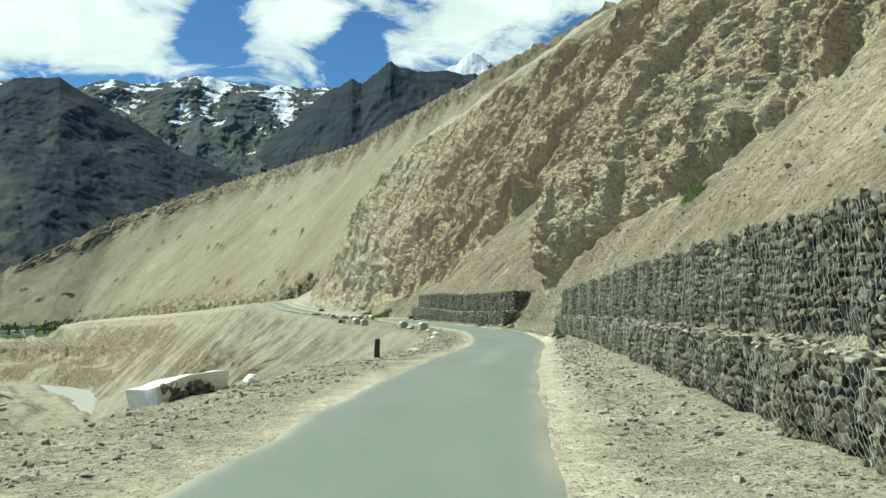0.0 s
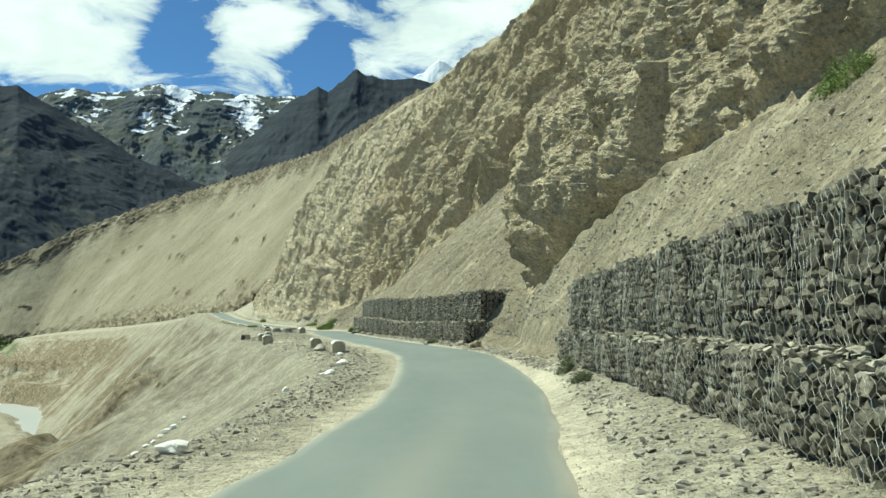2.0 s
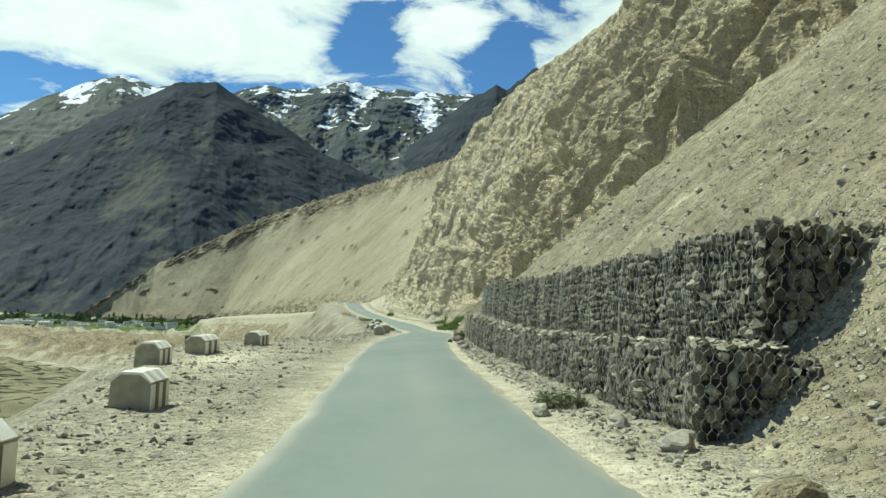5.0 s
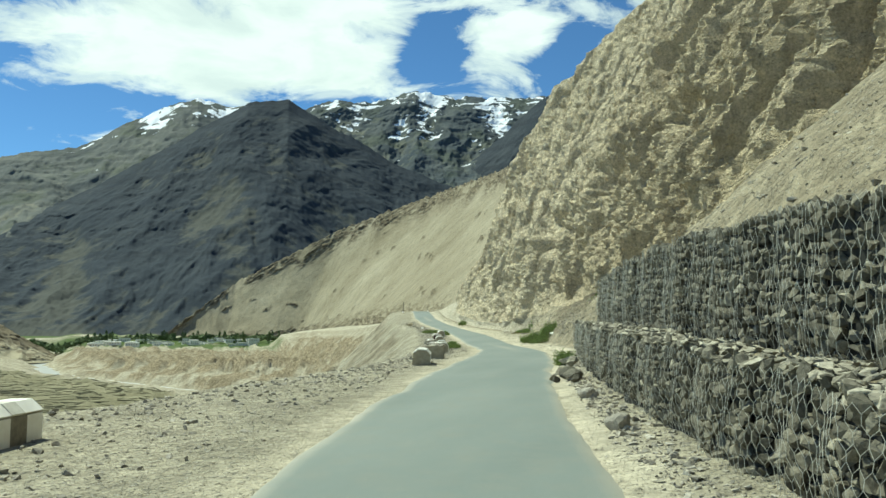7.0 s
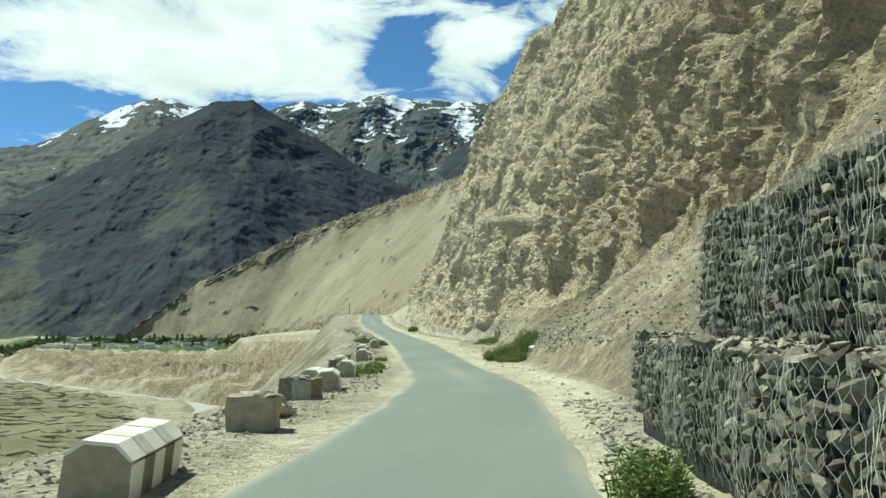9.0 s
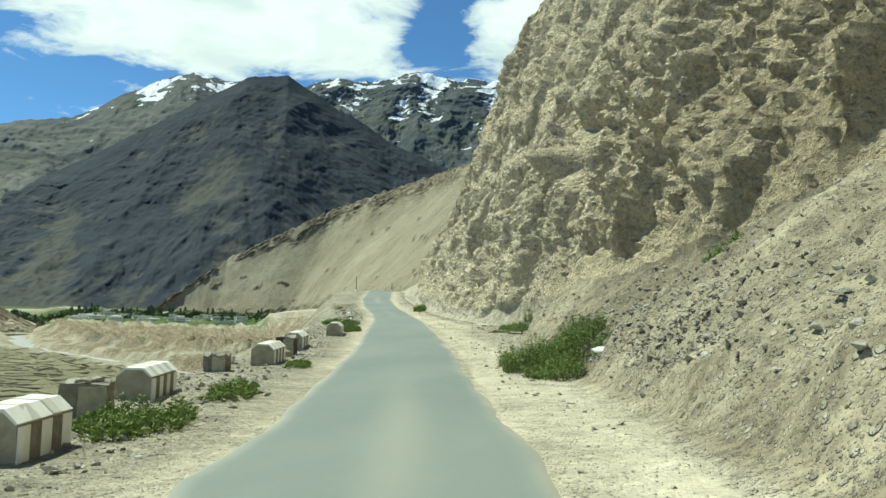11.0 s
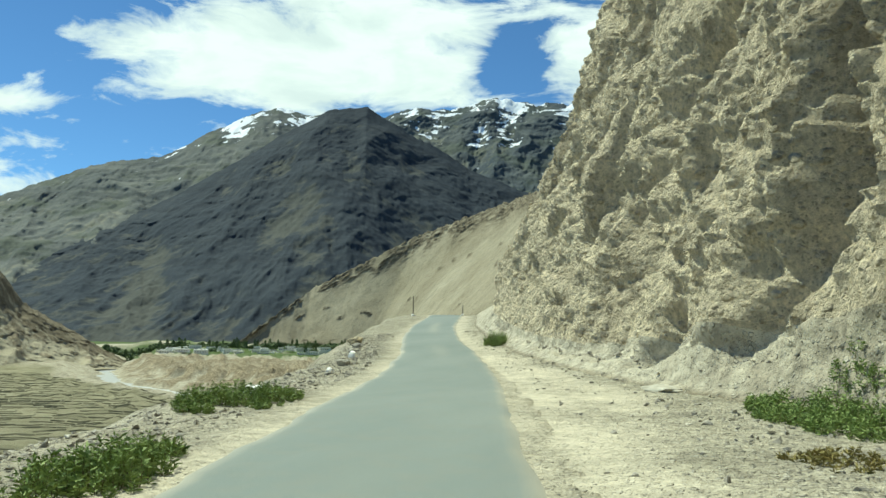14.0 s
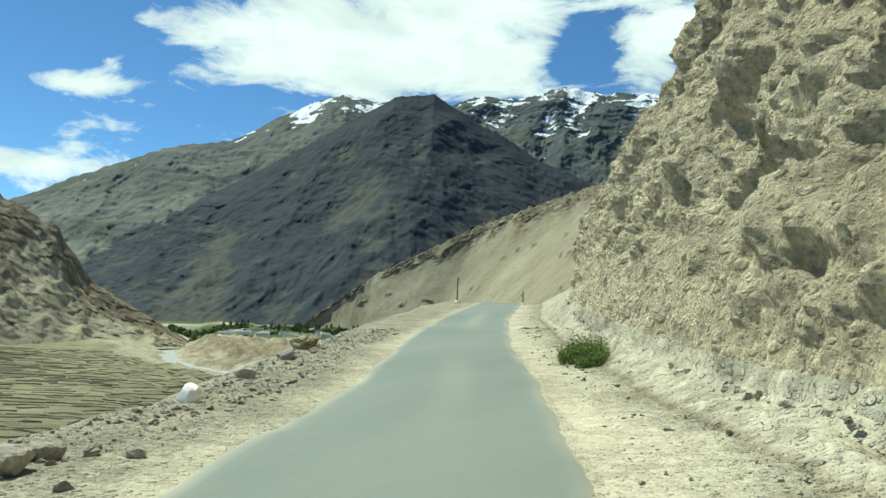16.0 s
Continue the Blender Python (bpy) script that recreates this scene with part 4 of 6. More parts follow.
        white = (p[..., 2] - snow_line) * 0.0022 * snow + 0.55 * (tread - 0.4) * (0.3 + 1.2 * _jitter[_perm[np.floor(thin).astype(int) & 255], 0]) + 1.1 * (0.3 - h) + 0.75 * fbm(Q / (gully * 0.4), R / (gully * 0.3), seed + 6, 5, 0.6)
    b = p[0].copy() - out * 400
    b[:, 2] = f[:, 2] - 10
    p = np.concatenate([b[None], p], 0)
    pad = lambda x: np.concatenate([x[:1], x], 0)
    ob = sheet(name, p[..., 0], p[..., 1], p[..., 2], mat, {"soil": pad(np.clip(loose, 0, 1.2)), "snow": pad(np.clip(white, -2, 2))}, flip=True)
    return tagged(ob, label, category, kind="structure")


massif("snowy_mountain_range",
       [bearing(a, e, 4600) for a, e in ((-29, .21), (-26, .228), (-23.1, .2355), (-22.5, .244), (-21.7, .2465), (-18.6, .247), (-16, .2625), (-14, .2565), (-13, .253), (-11, .256), (-9.8, .2527), (-7.6, .2545), (-5, .245), (0, .22), (4, .2))],
       [bearing(a, e, 3400) for a, e in ((-29, .02), (-26, .05), (-23.1, .07), (-22.5, .08), (-21.7, .08), (-18.6, .09), (-16, .1), (-14, .1), (-13, .1), (-11, .1), (-9.8, .1), (-7.6, .1), (-5, .1), (0, .08), (4, .06))],
       SNOWY, 170, 620, 330, 70, 62, "far rocky mountain range streaked with snow", "mountain", 3.0, 16, snow_line=880, left=(0, 1, 0.0))
massif("bare_mountain_ridge",
       [bearing(a, e, 4300) for a, e in ((-64, .05), (-56, .06), (-50.7, .078), (-46.5, .117), (-43.5, .142), (-40.4, .166), (-37.1, .176), (-35.8, .19), (-33.7, .2124), (-32.1, .228), (-30, .2415), (-28.2, .2335), (-27.2, .237), (-24, .225), (-20, .19))],
       [bearing(a, e, 2700) for a, e in ((-64, -.02), (-56, -.02), (-50.7, -.02), (-46.5, -.02), (-43.5, -.02), (-40.4, -.02), (-37.1, -.02), (-35.8, -.02), (-33.7, -.02), (-32.1, -.02), (-30, -.02), (-28.2, -.02), (-27.2, -.02), (-24, -.02), (-20, -.02))],
       RANGE, 170, 620, 360, 60, 58, "long bare grey-brown ridge with snow bands at its top", "mountain", 7.0, 12, snow_line=690, snow=1.2)
# left: paler soil at that end, partly standing in for a sunlit ridge
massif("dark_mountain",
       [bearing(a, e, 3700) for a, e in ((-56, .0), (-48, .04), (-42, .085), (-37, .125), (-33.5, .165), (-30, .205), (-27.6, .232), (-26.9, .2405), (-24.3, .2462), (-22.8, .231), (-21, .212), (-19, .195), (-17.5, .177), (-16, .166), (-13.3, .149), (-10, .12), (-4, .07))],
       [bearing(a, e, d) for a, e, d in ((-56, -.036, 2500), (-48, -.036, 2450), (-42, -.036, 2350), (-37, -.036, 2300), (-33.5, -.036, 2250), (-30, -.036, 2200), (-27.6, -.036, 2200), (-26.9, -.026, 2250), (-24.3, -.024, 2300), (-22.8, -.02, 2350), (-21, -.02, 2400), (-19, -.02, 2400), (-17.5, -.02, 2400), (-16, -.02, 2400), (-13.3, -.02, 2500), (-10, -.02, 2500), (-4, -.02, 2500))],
       SHADEDROCK, 210, 700, 420, 52, 75, "huge mountain with cloud shade put into its dark rock colour", "mountain", 11.0, 8, soil=(0.05, 0.4), left=(700, 1600, 0.6))
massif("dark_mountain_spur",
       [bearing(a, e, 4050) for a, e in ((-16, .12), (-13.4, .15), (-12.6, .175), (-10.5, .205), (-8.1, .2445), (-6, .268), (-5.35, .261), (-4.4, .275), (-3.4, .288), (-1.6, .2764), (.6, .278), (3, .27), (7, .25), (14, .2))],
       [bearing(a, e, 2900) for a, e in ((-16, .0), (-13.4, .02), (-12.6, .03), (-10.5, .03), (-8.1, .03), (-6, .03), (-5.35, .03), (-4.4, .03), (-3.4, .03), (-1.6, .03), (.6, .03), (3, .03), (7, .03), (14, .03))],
       SHADEDROCK, 120, 420, 300, 45, 70, "dark steep mountain spur with jagged crest", "mountain", 15.0, 12, soil=(-0.2, 0.1))
massif("snowy_peak",
       [bearing(a, e, 4750) for a, e in ((-2, .255), (.4, .28), (1.1, .286), (2.1, .301), (2.9, .293), (3.8, .281), (6, .26), (9, .24))],
       [bearing(a, .12, 4200) for a in (-2, .4, 1.1, 2.1, 2.9, 3.8, 6, 9)],
       SNOWY, 60, 200, 220, 35, 45, "small pointed snowy peak behind a ridge", "mountain", 19.0, 8, snow_line=980, snow=2.0)
BEND = Vector((-21.4, 171.3, 1.6))
massif("left_hill",
       [bearing(a, e, d, BEND) for a, e, d in ((-70, .2, 1150), (-60, .155, 1250), (-54, .12, 1350), (-50.5, .098, 1400), (-47.4, .068, 1420), (-45.3, .016, 1460), (-39.2, -.046, 1540))],
       [bearing(a, e, d, BEND) for a, e, d in ((-70, -.07, 750), (-60, -.07, 850), (-55, -.065, 950), (-52, -.062, 1050), (-48.5, -.058, 1150), (-45, -.055, 1250), (-39, -.052, 1440))],
       LEFTHILL, 130, 300, 75, 16, 17, "eroded brown hill spur above the river", "hill", 23.0, 5, soil=(-0.05, 1.3), ledge=0.5)
relief("pale_hillside",
       [bearing(-34.5, -.05, 2100), bearing(-31.5, -.02, 2150), bearing(-27.2, .038, 2250), bearing(-20.8, .098, 2150), (-490, 1980, 282), (-300, 1650, 268), (-118, 1200, 226), (-45, 880, 190), (31, 505, 141), (53, 380, 121), (62, 300, 107), (70, 215, 90), (84, 125, 78), (95, 20, 80), (100, -90, 80)],
       [bearing(-34, -.036, 2150), bearing(-31, -.034, 2120), bearing(-28, -.034, 2080), bearing(-23.5, -.03, 2000), bearing(-21, -.028, 1400), bearing(-18.5, -.03, 950), bearing(-16.2, -.04, 600), (-82, 360, -14), (-47, 275, -6), (-30, 232, 0), (0, 218, 10), (22, 200, 34), (44, 125, 44), (52, 20, 50), (52, -90, 50)],
       HILL, 260, 900, 6, 0.009, "long pale sandy hillside with a rocky crown", "hillside", crag=5.0, seed=27.0, sag=1.2)


# ---- things ----
dice = random.Random(5)


SIDE_Y = SIDE[1][:, 0].copy()


def surface_z(x, y):
    """Height of the verge and scree near the road, read off the built mountain side, or the ground left of it."""
    u = x - float(road_x(y))
    if u < 1.6:
        return ground_at(u, y)
    X, Y, Z = SIDE
    if y > SIDE_Y[-1]:
        return ground_at(u, y)
    i = min(int(np.searchsorted(SIDE_Y, y)), len(SIDE_Y) - 1)
    j = min(max(int(np.searchsorted(X[i, :66], x)), 1), 65)
    t = min(max((x - X[i, j - 1]) / max(X[i, j] - X[i, j - 1], 1e-6), 0), 1)
    return float(Z[i, j - 1] * (1 - t) + Z[i, j] * t)


def stone_shape(rng, sx=1.0, sy=1.0, sz=1.0, points=15):
    """An angular stone about one unit across: the hull of a few random points."""
    bm = bmesh.new()
    for _ in range(points):
        v = Vector((rng.gauss(0, 1), rng.gauss(0, 1), rng.gauss(0, 1))).normalized() * rng.uniform(0.42, 0.56)
        bm.verts.new((v.x * sx, v.y * sy, v.z * sz))
    hull = bmesh.ops.convex_hull(bm, input=bm.verts)
    bmesh.ops.delete(bm, geom=[g for g in hull["geom_interior"] if isinstance(g, bmesh.types.BMVert)], context="VERTS")
    bmesh.ops.recalc_face_normals(bm, faces=bm.faces)
    return bm


def stone_mesh(name, mat, rng, *size):
    bm = stone_shape(rng, *size)
    me = bpy.data.meshes.new(name)
    bm.to_mesh(me)
    bm.free()
    me.materials.append(mat)
    return me


def arrays_of(me):
    v = np.empty(len(me.vertices) * 3)
    me.vertices.foreach_get("co", v)
    return v.reshape(-1, 3), [tuple(p.vertices) for p in me.polygons]


def joined_stones(name, shapes, placements, mat, parent=None):
    """Many stones in one mesh: placements of (shape index, matrix)."""
    packs = [arrays_of(s) for s in shapes]
    verts, faces, base = [], [], 0
    for k, m in placements:
        v, f = packs[k]
        a = np.array(m)
        verts.append(v @ a[:3, :3].T + a[:3, 3])
        faces.extend(tuple(i + base for i in q) for q in f)
        base += len(v)
    return mesh_object(name, np.concatenate(verts), faces, mat, False, parent)


def empty(name, x, y, z, turn=0.0):
    ob = new(name)
    ob.empty_display_size = 0.2
    ob.matrix_world = pose(x, y, z, 0, 0, turn)
    return ob


# gabion walls: two tiers of stone-filled wire cages, the upper set back on the lower
WALL_SHAPES = [stone_mesh("gabion_stone", GABION, dice, dice.uniform(0.55, 1.2), dice.uniform(0.6, 1.0), dice.uniform(0.6, 1.25), 12) for _ in range(26)]


def wire_net(name, rows, parent, thick=0.0027):
    """Twisted hexagonal wire netting along polylines: rows of equally long lists of points, from bottom to top, joined cell by cell."""
    verts, faces = [], []

    def wire(a, b, r=thick):
        d = (b - a).normalized()
        s = d.cross(Vector((0.3, 0.9, 0.2))).normalized() * r
        t = d.cross(s).normalized() * r
        base = len(verts)
        for p in (a, b):
            verts.extend([p + s, p - s * 0.5 + t * 0.87, p - s * 0.5 - t * 0.87])
        for k in range(3):
            faces.append((base + k, base + (k + 1) % 3, base + 3 + (k + 1) % 3, base + 3 + k))

    n = len(rows[0])
    for j in range(len(rows) - 1):
        lean = 0.5 * (j % 2)
        for i in range(n - 1):
            a = rows[j][i].lerp(rows[j][i + 1], lean)
            up = rows[j + 1][i].lerp(rows[j + 1][i + 1], lean)
            knee = a.lerp(up, 0.52)
            wire(a, knee)
            left = rows[j + 1][i].lerp(rows[j + 1][i + 1], 0.0 if lean else -0.5)
            right = rows[j + 1][i].lerp(rows[j + 1][i + 1], 1.0 if lean else 0.5)
            wire(knee, left)
            wire(knee, right)
    ob = mesh_object(name, [tuple(v) for v in verts], faces, WIRE, False, parent)
    return tagged(ob, "rusting galvanised wire netting over the stones")


def gabion_wall(y0, y1, front, base, grow, near, heights, setback, ends, label):
    """front(y): world x of the lower face; base(y): height of its foot; grow(y): share of the full height; near: the stretch of y built stone by stone."""
    rng = random.Random(int(y0) + 50)
    ym = (y0 + y1) / 2
    thing = empty("gabion_wall", front(ym), ym, base(ym))
    tagged(thing, label, "gabion wall", "roadside gabion walls")
    lift = 0.0
    for tier, h in enumerate(heights):
        # the upper tier starts and stops short of the lower one at an open end
        y0, y1 = y0 + (0.7 if tier and y0 in ends else 0.0), y1
        ends = tuple(y0 if tier and e < (y0 + y1) / 2 else y1 if tier else e for e in ends)
        length = y1 - y0
        n = int(length / 0.5) + 1
        ys = np.linspace(y0, y1, n)
        depth = 1.5 if y0 < 0 or not tier else 2.0

        def at(y, d, z, tier=tier, lift=lift):
            """d into the wall from its face, z up from the tier's foot."""
            s = (front(y + 0.3) - front(y - 0.3)) / 0.6
            k = 1 / math.hypot(1, s)
            bulge = 0.05 * math.sin(math.pi * min(max(z / 1.1, 0), 1)) + 0.05 * math.sin(y * 2.1 + tier) + 0.03 * math.sin(y * 5.3)
            e = d + (setback(y) if tier else 0.0) - bulge
            return Vector((front(y) + e * k, y - e * s * k, base(y) + (lift + z) * grow(y) + 0.04 * math.sin(y * 1.7 + tier * 2)))

        # the packed inside, its near-black colour painting shade into the stone gaps
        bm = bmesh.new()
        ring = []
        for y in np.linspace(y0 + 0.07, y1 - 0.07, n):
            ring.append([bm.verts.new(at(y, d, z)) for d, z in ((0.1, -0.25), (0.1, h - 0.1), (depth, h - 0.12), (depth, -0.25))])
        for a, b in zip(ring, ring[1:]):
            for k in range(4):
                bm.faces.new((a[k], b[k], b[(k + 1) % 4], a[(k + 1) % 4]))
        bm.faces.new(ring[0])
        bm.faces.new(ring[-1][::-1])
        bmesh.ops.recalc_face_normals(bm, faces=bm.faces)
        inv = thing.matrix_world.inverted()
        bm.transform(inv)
        core = part("upper_tier" if tier else "lower_tier", bm, SHADED_CORE, thing, "solid packed core, near-black for the shade between stones")
        singles, rest = [], []

        def place(p, size, y):
            turn = Euler((rng.uniform(-0.5, 0.5), rng.uniform(-0.5, 0.5), rng.uniform(0, 6.3)))
            m = Matrix.LocRotScale(inv @ p, turn, (size, size * rng.uniform(0.8, 1.1), size * rng.uniform(0.75, 1.05)))
            (singles if near[0] < y < near[1] and len(singles) < 170 else rest).append((rng.randrange(len(WALL_SHAPES)), m))

        # stones of the face in uneven courses
        z = 0.02
        while z < h - 0.04:
            course = rng.uniform(0.11, 0.18)
            y = y0 + rng.uniform(0, 0.1)
            while y < y1:
                w = rng.uniform(0.1, 0.22)
                place(at(y + w / 2, 0.075 + rng.uniform(-0.03, 0.04), z + course / 2 + rng.uniform(-0.03, 0.03)), max(w, course) * rng.uniform(1.0, 1.3), y)
                y += w * 0.93
            z += course * 0.92
        # the capping layer and the bare ends
        for y in np.arange(y0, y1, 0.24):
            for d in (0.18, 0.36, 0.54, 0.72) if tier else (0.12,):
                place(at(y + rng.uniform(-0.1, 0.1), d, h - 0.07 + rng.uniform(-0.02, 0.04)), rng.uniform(0.18, 0.33), y)
        if not tier:
            slabs = []
            for y in np.arange(y0, y1, 0.13):
                for d in np.arange(0.1, setback(y) + 0.2, 0.15):
                    m = Matrix.LocRotScale(inv @ at(y + rng.uniform(-0.08, 0.08), d + rng.uniform(-0.07, 0.07), h + 0.035 + rng.uniform(-0.03, 0.03)), Euler((rng.gauss(0, 0.22), rng.gauss(0, 0.22), rng.uniform(0, 6.3))), (rng.uniform(0.14, 0.3), rng.uniform(0.1, 0.2), rng.uniform(0.04, 0.08)))
                    slabs.append((rng.randrange(len(WALL_SHAPES)), m))
            tagged(joined_stones("ledge_rubble", WALL_SHAPES, slabs, LEDGE, core), "pale flat slate rubble lying on the ledge", kind="stuff")
        for yy in ends:
            for zz in np.arange(0.05, h, 0.13):
                for d in np.arange(0.05, depth + 0.1, 0.19):
                    place(at(yy, d + rng.uniform(-0.06, 0.06), zz + rng.uniform(-0.03, 0.03)) + Vector((0, 0.03 * (1 if yy == y0 else -1) + rng.uniform(-0.05, 0.05), 0)), rng.uniform(0.2, 0.33), yy)
        tagged(joined_stones("stone_fill", WALL_SHAPES, rest, GABION, core), "angular grey stones behind wire", kind="stuff")
        for k, m in singles:
            ob = new("stone", WALL_SHAPES[k])
            ob.parent, ob.matrix_basis = core, m
        cols = int(length / 0.15)
        net = [[inv @ at(y0 + length * i / cols, -0.05 + 0.02 * math.sin(i * 1.3 + j), h * j / 8) for i in range(cols + 1)] for j in range(9)]
        wire_net("wire_netting", net, thing)
        if ends:
            face = [[inv @ (at(ends[0], d, h * j / 8) + Vector((0, -0.2 if ends[0] == y0 else 0.2, 0))) for d in np.linspace(-0.05, depth, 14)] for j in range(9)]
            wire_net("wire_netting", face, thing, 0.0022)
        lift += h
    return thing


LEDGE = mat_stones("ledge_slate", (0.34, 0.31, 0.235), (0.72, 0.67, 0.53), 0.85)
# near-black stands in for shade between the face stones
SHADED_CORE = mat_plain("shaded_gabion_core", (0.05, 0.05, 0.045), (0.03, 0.03, 0.028), 5, 0.95, 0.05)


def wall_one(y):
    return float(np.interp(y, [-20, 7.5, 16, 24, 33, 40, 47], [3.3, 3.72, 4.3, 4.87, 5.5, 5.85, 6.0]))


def wall_two(y):
    return float(road_x(y)) + float(np.interp(y, [66, 73, 82, 92, 100, 110], [3.3, 3.1, 3.05, 2.75, 2.6, 2.6]))


gabion_wall(-9.0, 46.2, wall_one, lambda y: float(np.interp(y, [0, 12, 24, 47], [0.08, 0.2, 0.28, 0.4])), lambda y: float(np.interp(y, [12, 28, 40, 47], [1.0, 0.95, 0.84, 0.74])), (7.0, 17.0), (0.9, 1.72), lambda y: float(np.interp(y, [8, 20, 33, 46], [0.9, 0.82, 0.58, 0.28])), (46.2,), "long two-tier gabion wall of dark stones in wire cages")
gabion_wall(66.6, 112.0, wall_two, lambda y: float(np.interp(y, [66, 71, 82, 95, 112], [0.22, 0.1, 0.02, 0.32, 0.38])), lambda y: 1.0, (66.0, 76.0), (1.05, 1.62), lambda y: 0.85, (66.6,), "two-tier gabion wall with a bulging open end of dark stones")


# roadside parapet blocks with chamfered white tops and dark bars on the road's side
def parapet(x, y, length, turn, stripes, label, width=0.56, eave=0.43, ridge=0.58, sink=0.06, tilt=0.0):
    z = surface_z(x, y)
    thing = empty("parapet_block", x, y, z - sink, turn)
    thing.rotation_euler[1] = radians(tilt)
    tagged(thing, label, "parapet block", "parapet blocks along the road edge")
    rng = random.Random(int(x * 31 + y * 17))
    hw, hl = width / 2, length / 2
    bm = bmesh.new()
    sect = [(-hw * 1.04, 0), (hw * 1.04, 0), (hw, eave), (hw * 0.5, ridge - 0.025), (-hw * 0.5, ridge - 0.025), (-hw, eave)]
    n = 7
    rings = [[bm.verts.new((a, -hl + length * k / (n - 1), b)) for a, b in sect] for k in range(n)]
    for r, s in zip(rings, rings[1:]):
        for k in range(6):
            bm.faces.new((r[k], r[(k + 1) % 6], s[(k + 1) % 6], s[k]))
    bm.faces.new(rings[0][::-1])
    bm.faces.new(rings[-1])
    bmesh.ops.bevel(bm, geom=[e for e in bm.edges if e.calc_face_angle(0) > 1.0], offset=0.02, segments=1, affect="EDGES")
    for v in bm.verts:
        v.co += Vector((rng.uniform(-1, 1), rng.uniform(-1, 1), rng.uniform(-1, 1))) * 0.008
    bmesh.ops.recalc_face_normals(bm, faces=bm.faces)
    part("body", bm, CONCRETE, thing, "weathered beige plastered body")
    bm = bmesh.new()
    top = [(-hw * 0.48, ridge - 0.035), (hw * 0.48, ridge - 0.035), (hw - 0.01, eave), (hw + 0.012, eave + 0.016), (hw * 0.52, ridge), (-hw * 0.52, ridge), (-hw - 0.012, eave + 0.016), (-hw + 0.01, eave)]
    rings = [[bm.verts.new((a + rng.uniform(-.006, .006), (-hl - 0.015) + (length + 0.03) * k / (n - 1), b + rng.uniform(-.003, .003))) for a, b in top] for k in range(n)]
    for r, s in zip(rings, rings[1:]):
        for k in range(8):
            bm.faces.new((r[k], r[(k + 1) % 8], s[(k + 1) % 8], s[k]))
    bm.faces.new(rings[0][::-1])
    bm.faces.new(rings[-1])
    bmesh.ops.recalc_face_normals(bm, faces=bm.faces)
    part("cap", bm, WHITEWASH, thing, "whitewashed chamfered top")
    step = length / (2 * stripes + 1)
    for k in range(2 * stripes + 1):
        a = -hl + k * step
        bm = bmesh.new()
        bmesh.ops.create_cube(bm, size=1.0)
        bm.transform(Matrix.Translation((hw * 1.02 + 0.006, a + step / 2, eave * 0.5)) @ Matrix.Diagonal((0.016, step * 0.99, eave * 0.92, 1)))
        dark = k % 2 == 1
        if dark:
            cap = bmesh.new()
            edge_pts = [(hw + 0.013, eave + 0.016), (hw * 0.52 + 0.002, ridge), (-hw * 0.52 - 0.002, ridge), (-hw - 0.013, eave + 0.016)]
            outer = [[cap.verts.new((q[0], yy, q[1] + 0.005)) for q in edge_pts] for yy in (a + step * 0.1, a + step * 0.9)]
            inner = [[cap.verts.new((q[0] * 0.97, yy, q[1] - 0.014)) for q in edge_pts] for yy in (a + step * 0.1, a + step * 0.9)]
            for m in range(3):
                cap.faces.new((outer[0][m], outer[0][m + 1], outer[1][m + 1], outer[1][m]))
                cap.faces.new((inner[0][m], outer[0][m], outer[1][m], inner[1][m])) if m == 0 else None
                cap.faces.new((outer[0][m + 1], inner[0][m + 1], inner[1][m + 1], outer[1][m + 1])) if m == 2 else None
            bmesh.ops.recalc_face_normals(cap, faces=cap.faces)
            part("cap_stripe", cap, FADED, thing, "worn grey bar across the white top")
        part("dark_stripe" if dark else "white_stripe", bm, BLACKPAINT if dark else WHITEWASH, thing, "faded black painted bar" if dark else "faded white painted bar")
    return thing


FADED = mat_plain("worn_grey_paint", (0.72, 0.7, 0.62), (0.55, 0.53, 0.46), 7, 0.85, 0.006)


def heading(y):
    """Turn of things that lie along the road."""
    return -math.degrees(math.atan2(float(road_x(y + 1) - road_x(y - 1)), 2.0))


STRIPED = "whitewashed concrete parapet block with faded dark bars on gravel"
for x, y, length, stripes in ((-1.35, 61.9, 1.2, 2), (-3.0, 68.0, 0.95, 2), (-6.7, 75.6, 1.1, 2), (-7.9, 81.0, 1.9, 2), (-8.5, 87.0, 1.9, 2), (-11.95, 121.3, 1.2, 2), (-13.1, 127.5, 1.2, 2), (-15.2, 133.1, 1.5, 3), (-16.65, 140.9, 1.8, 3), (-18.5, 147.0, 1.8, 2), (-19.98, 154.4, 1.85, 2)):
    parapet(x, y, length, heading(y), stripes, STRIPED)


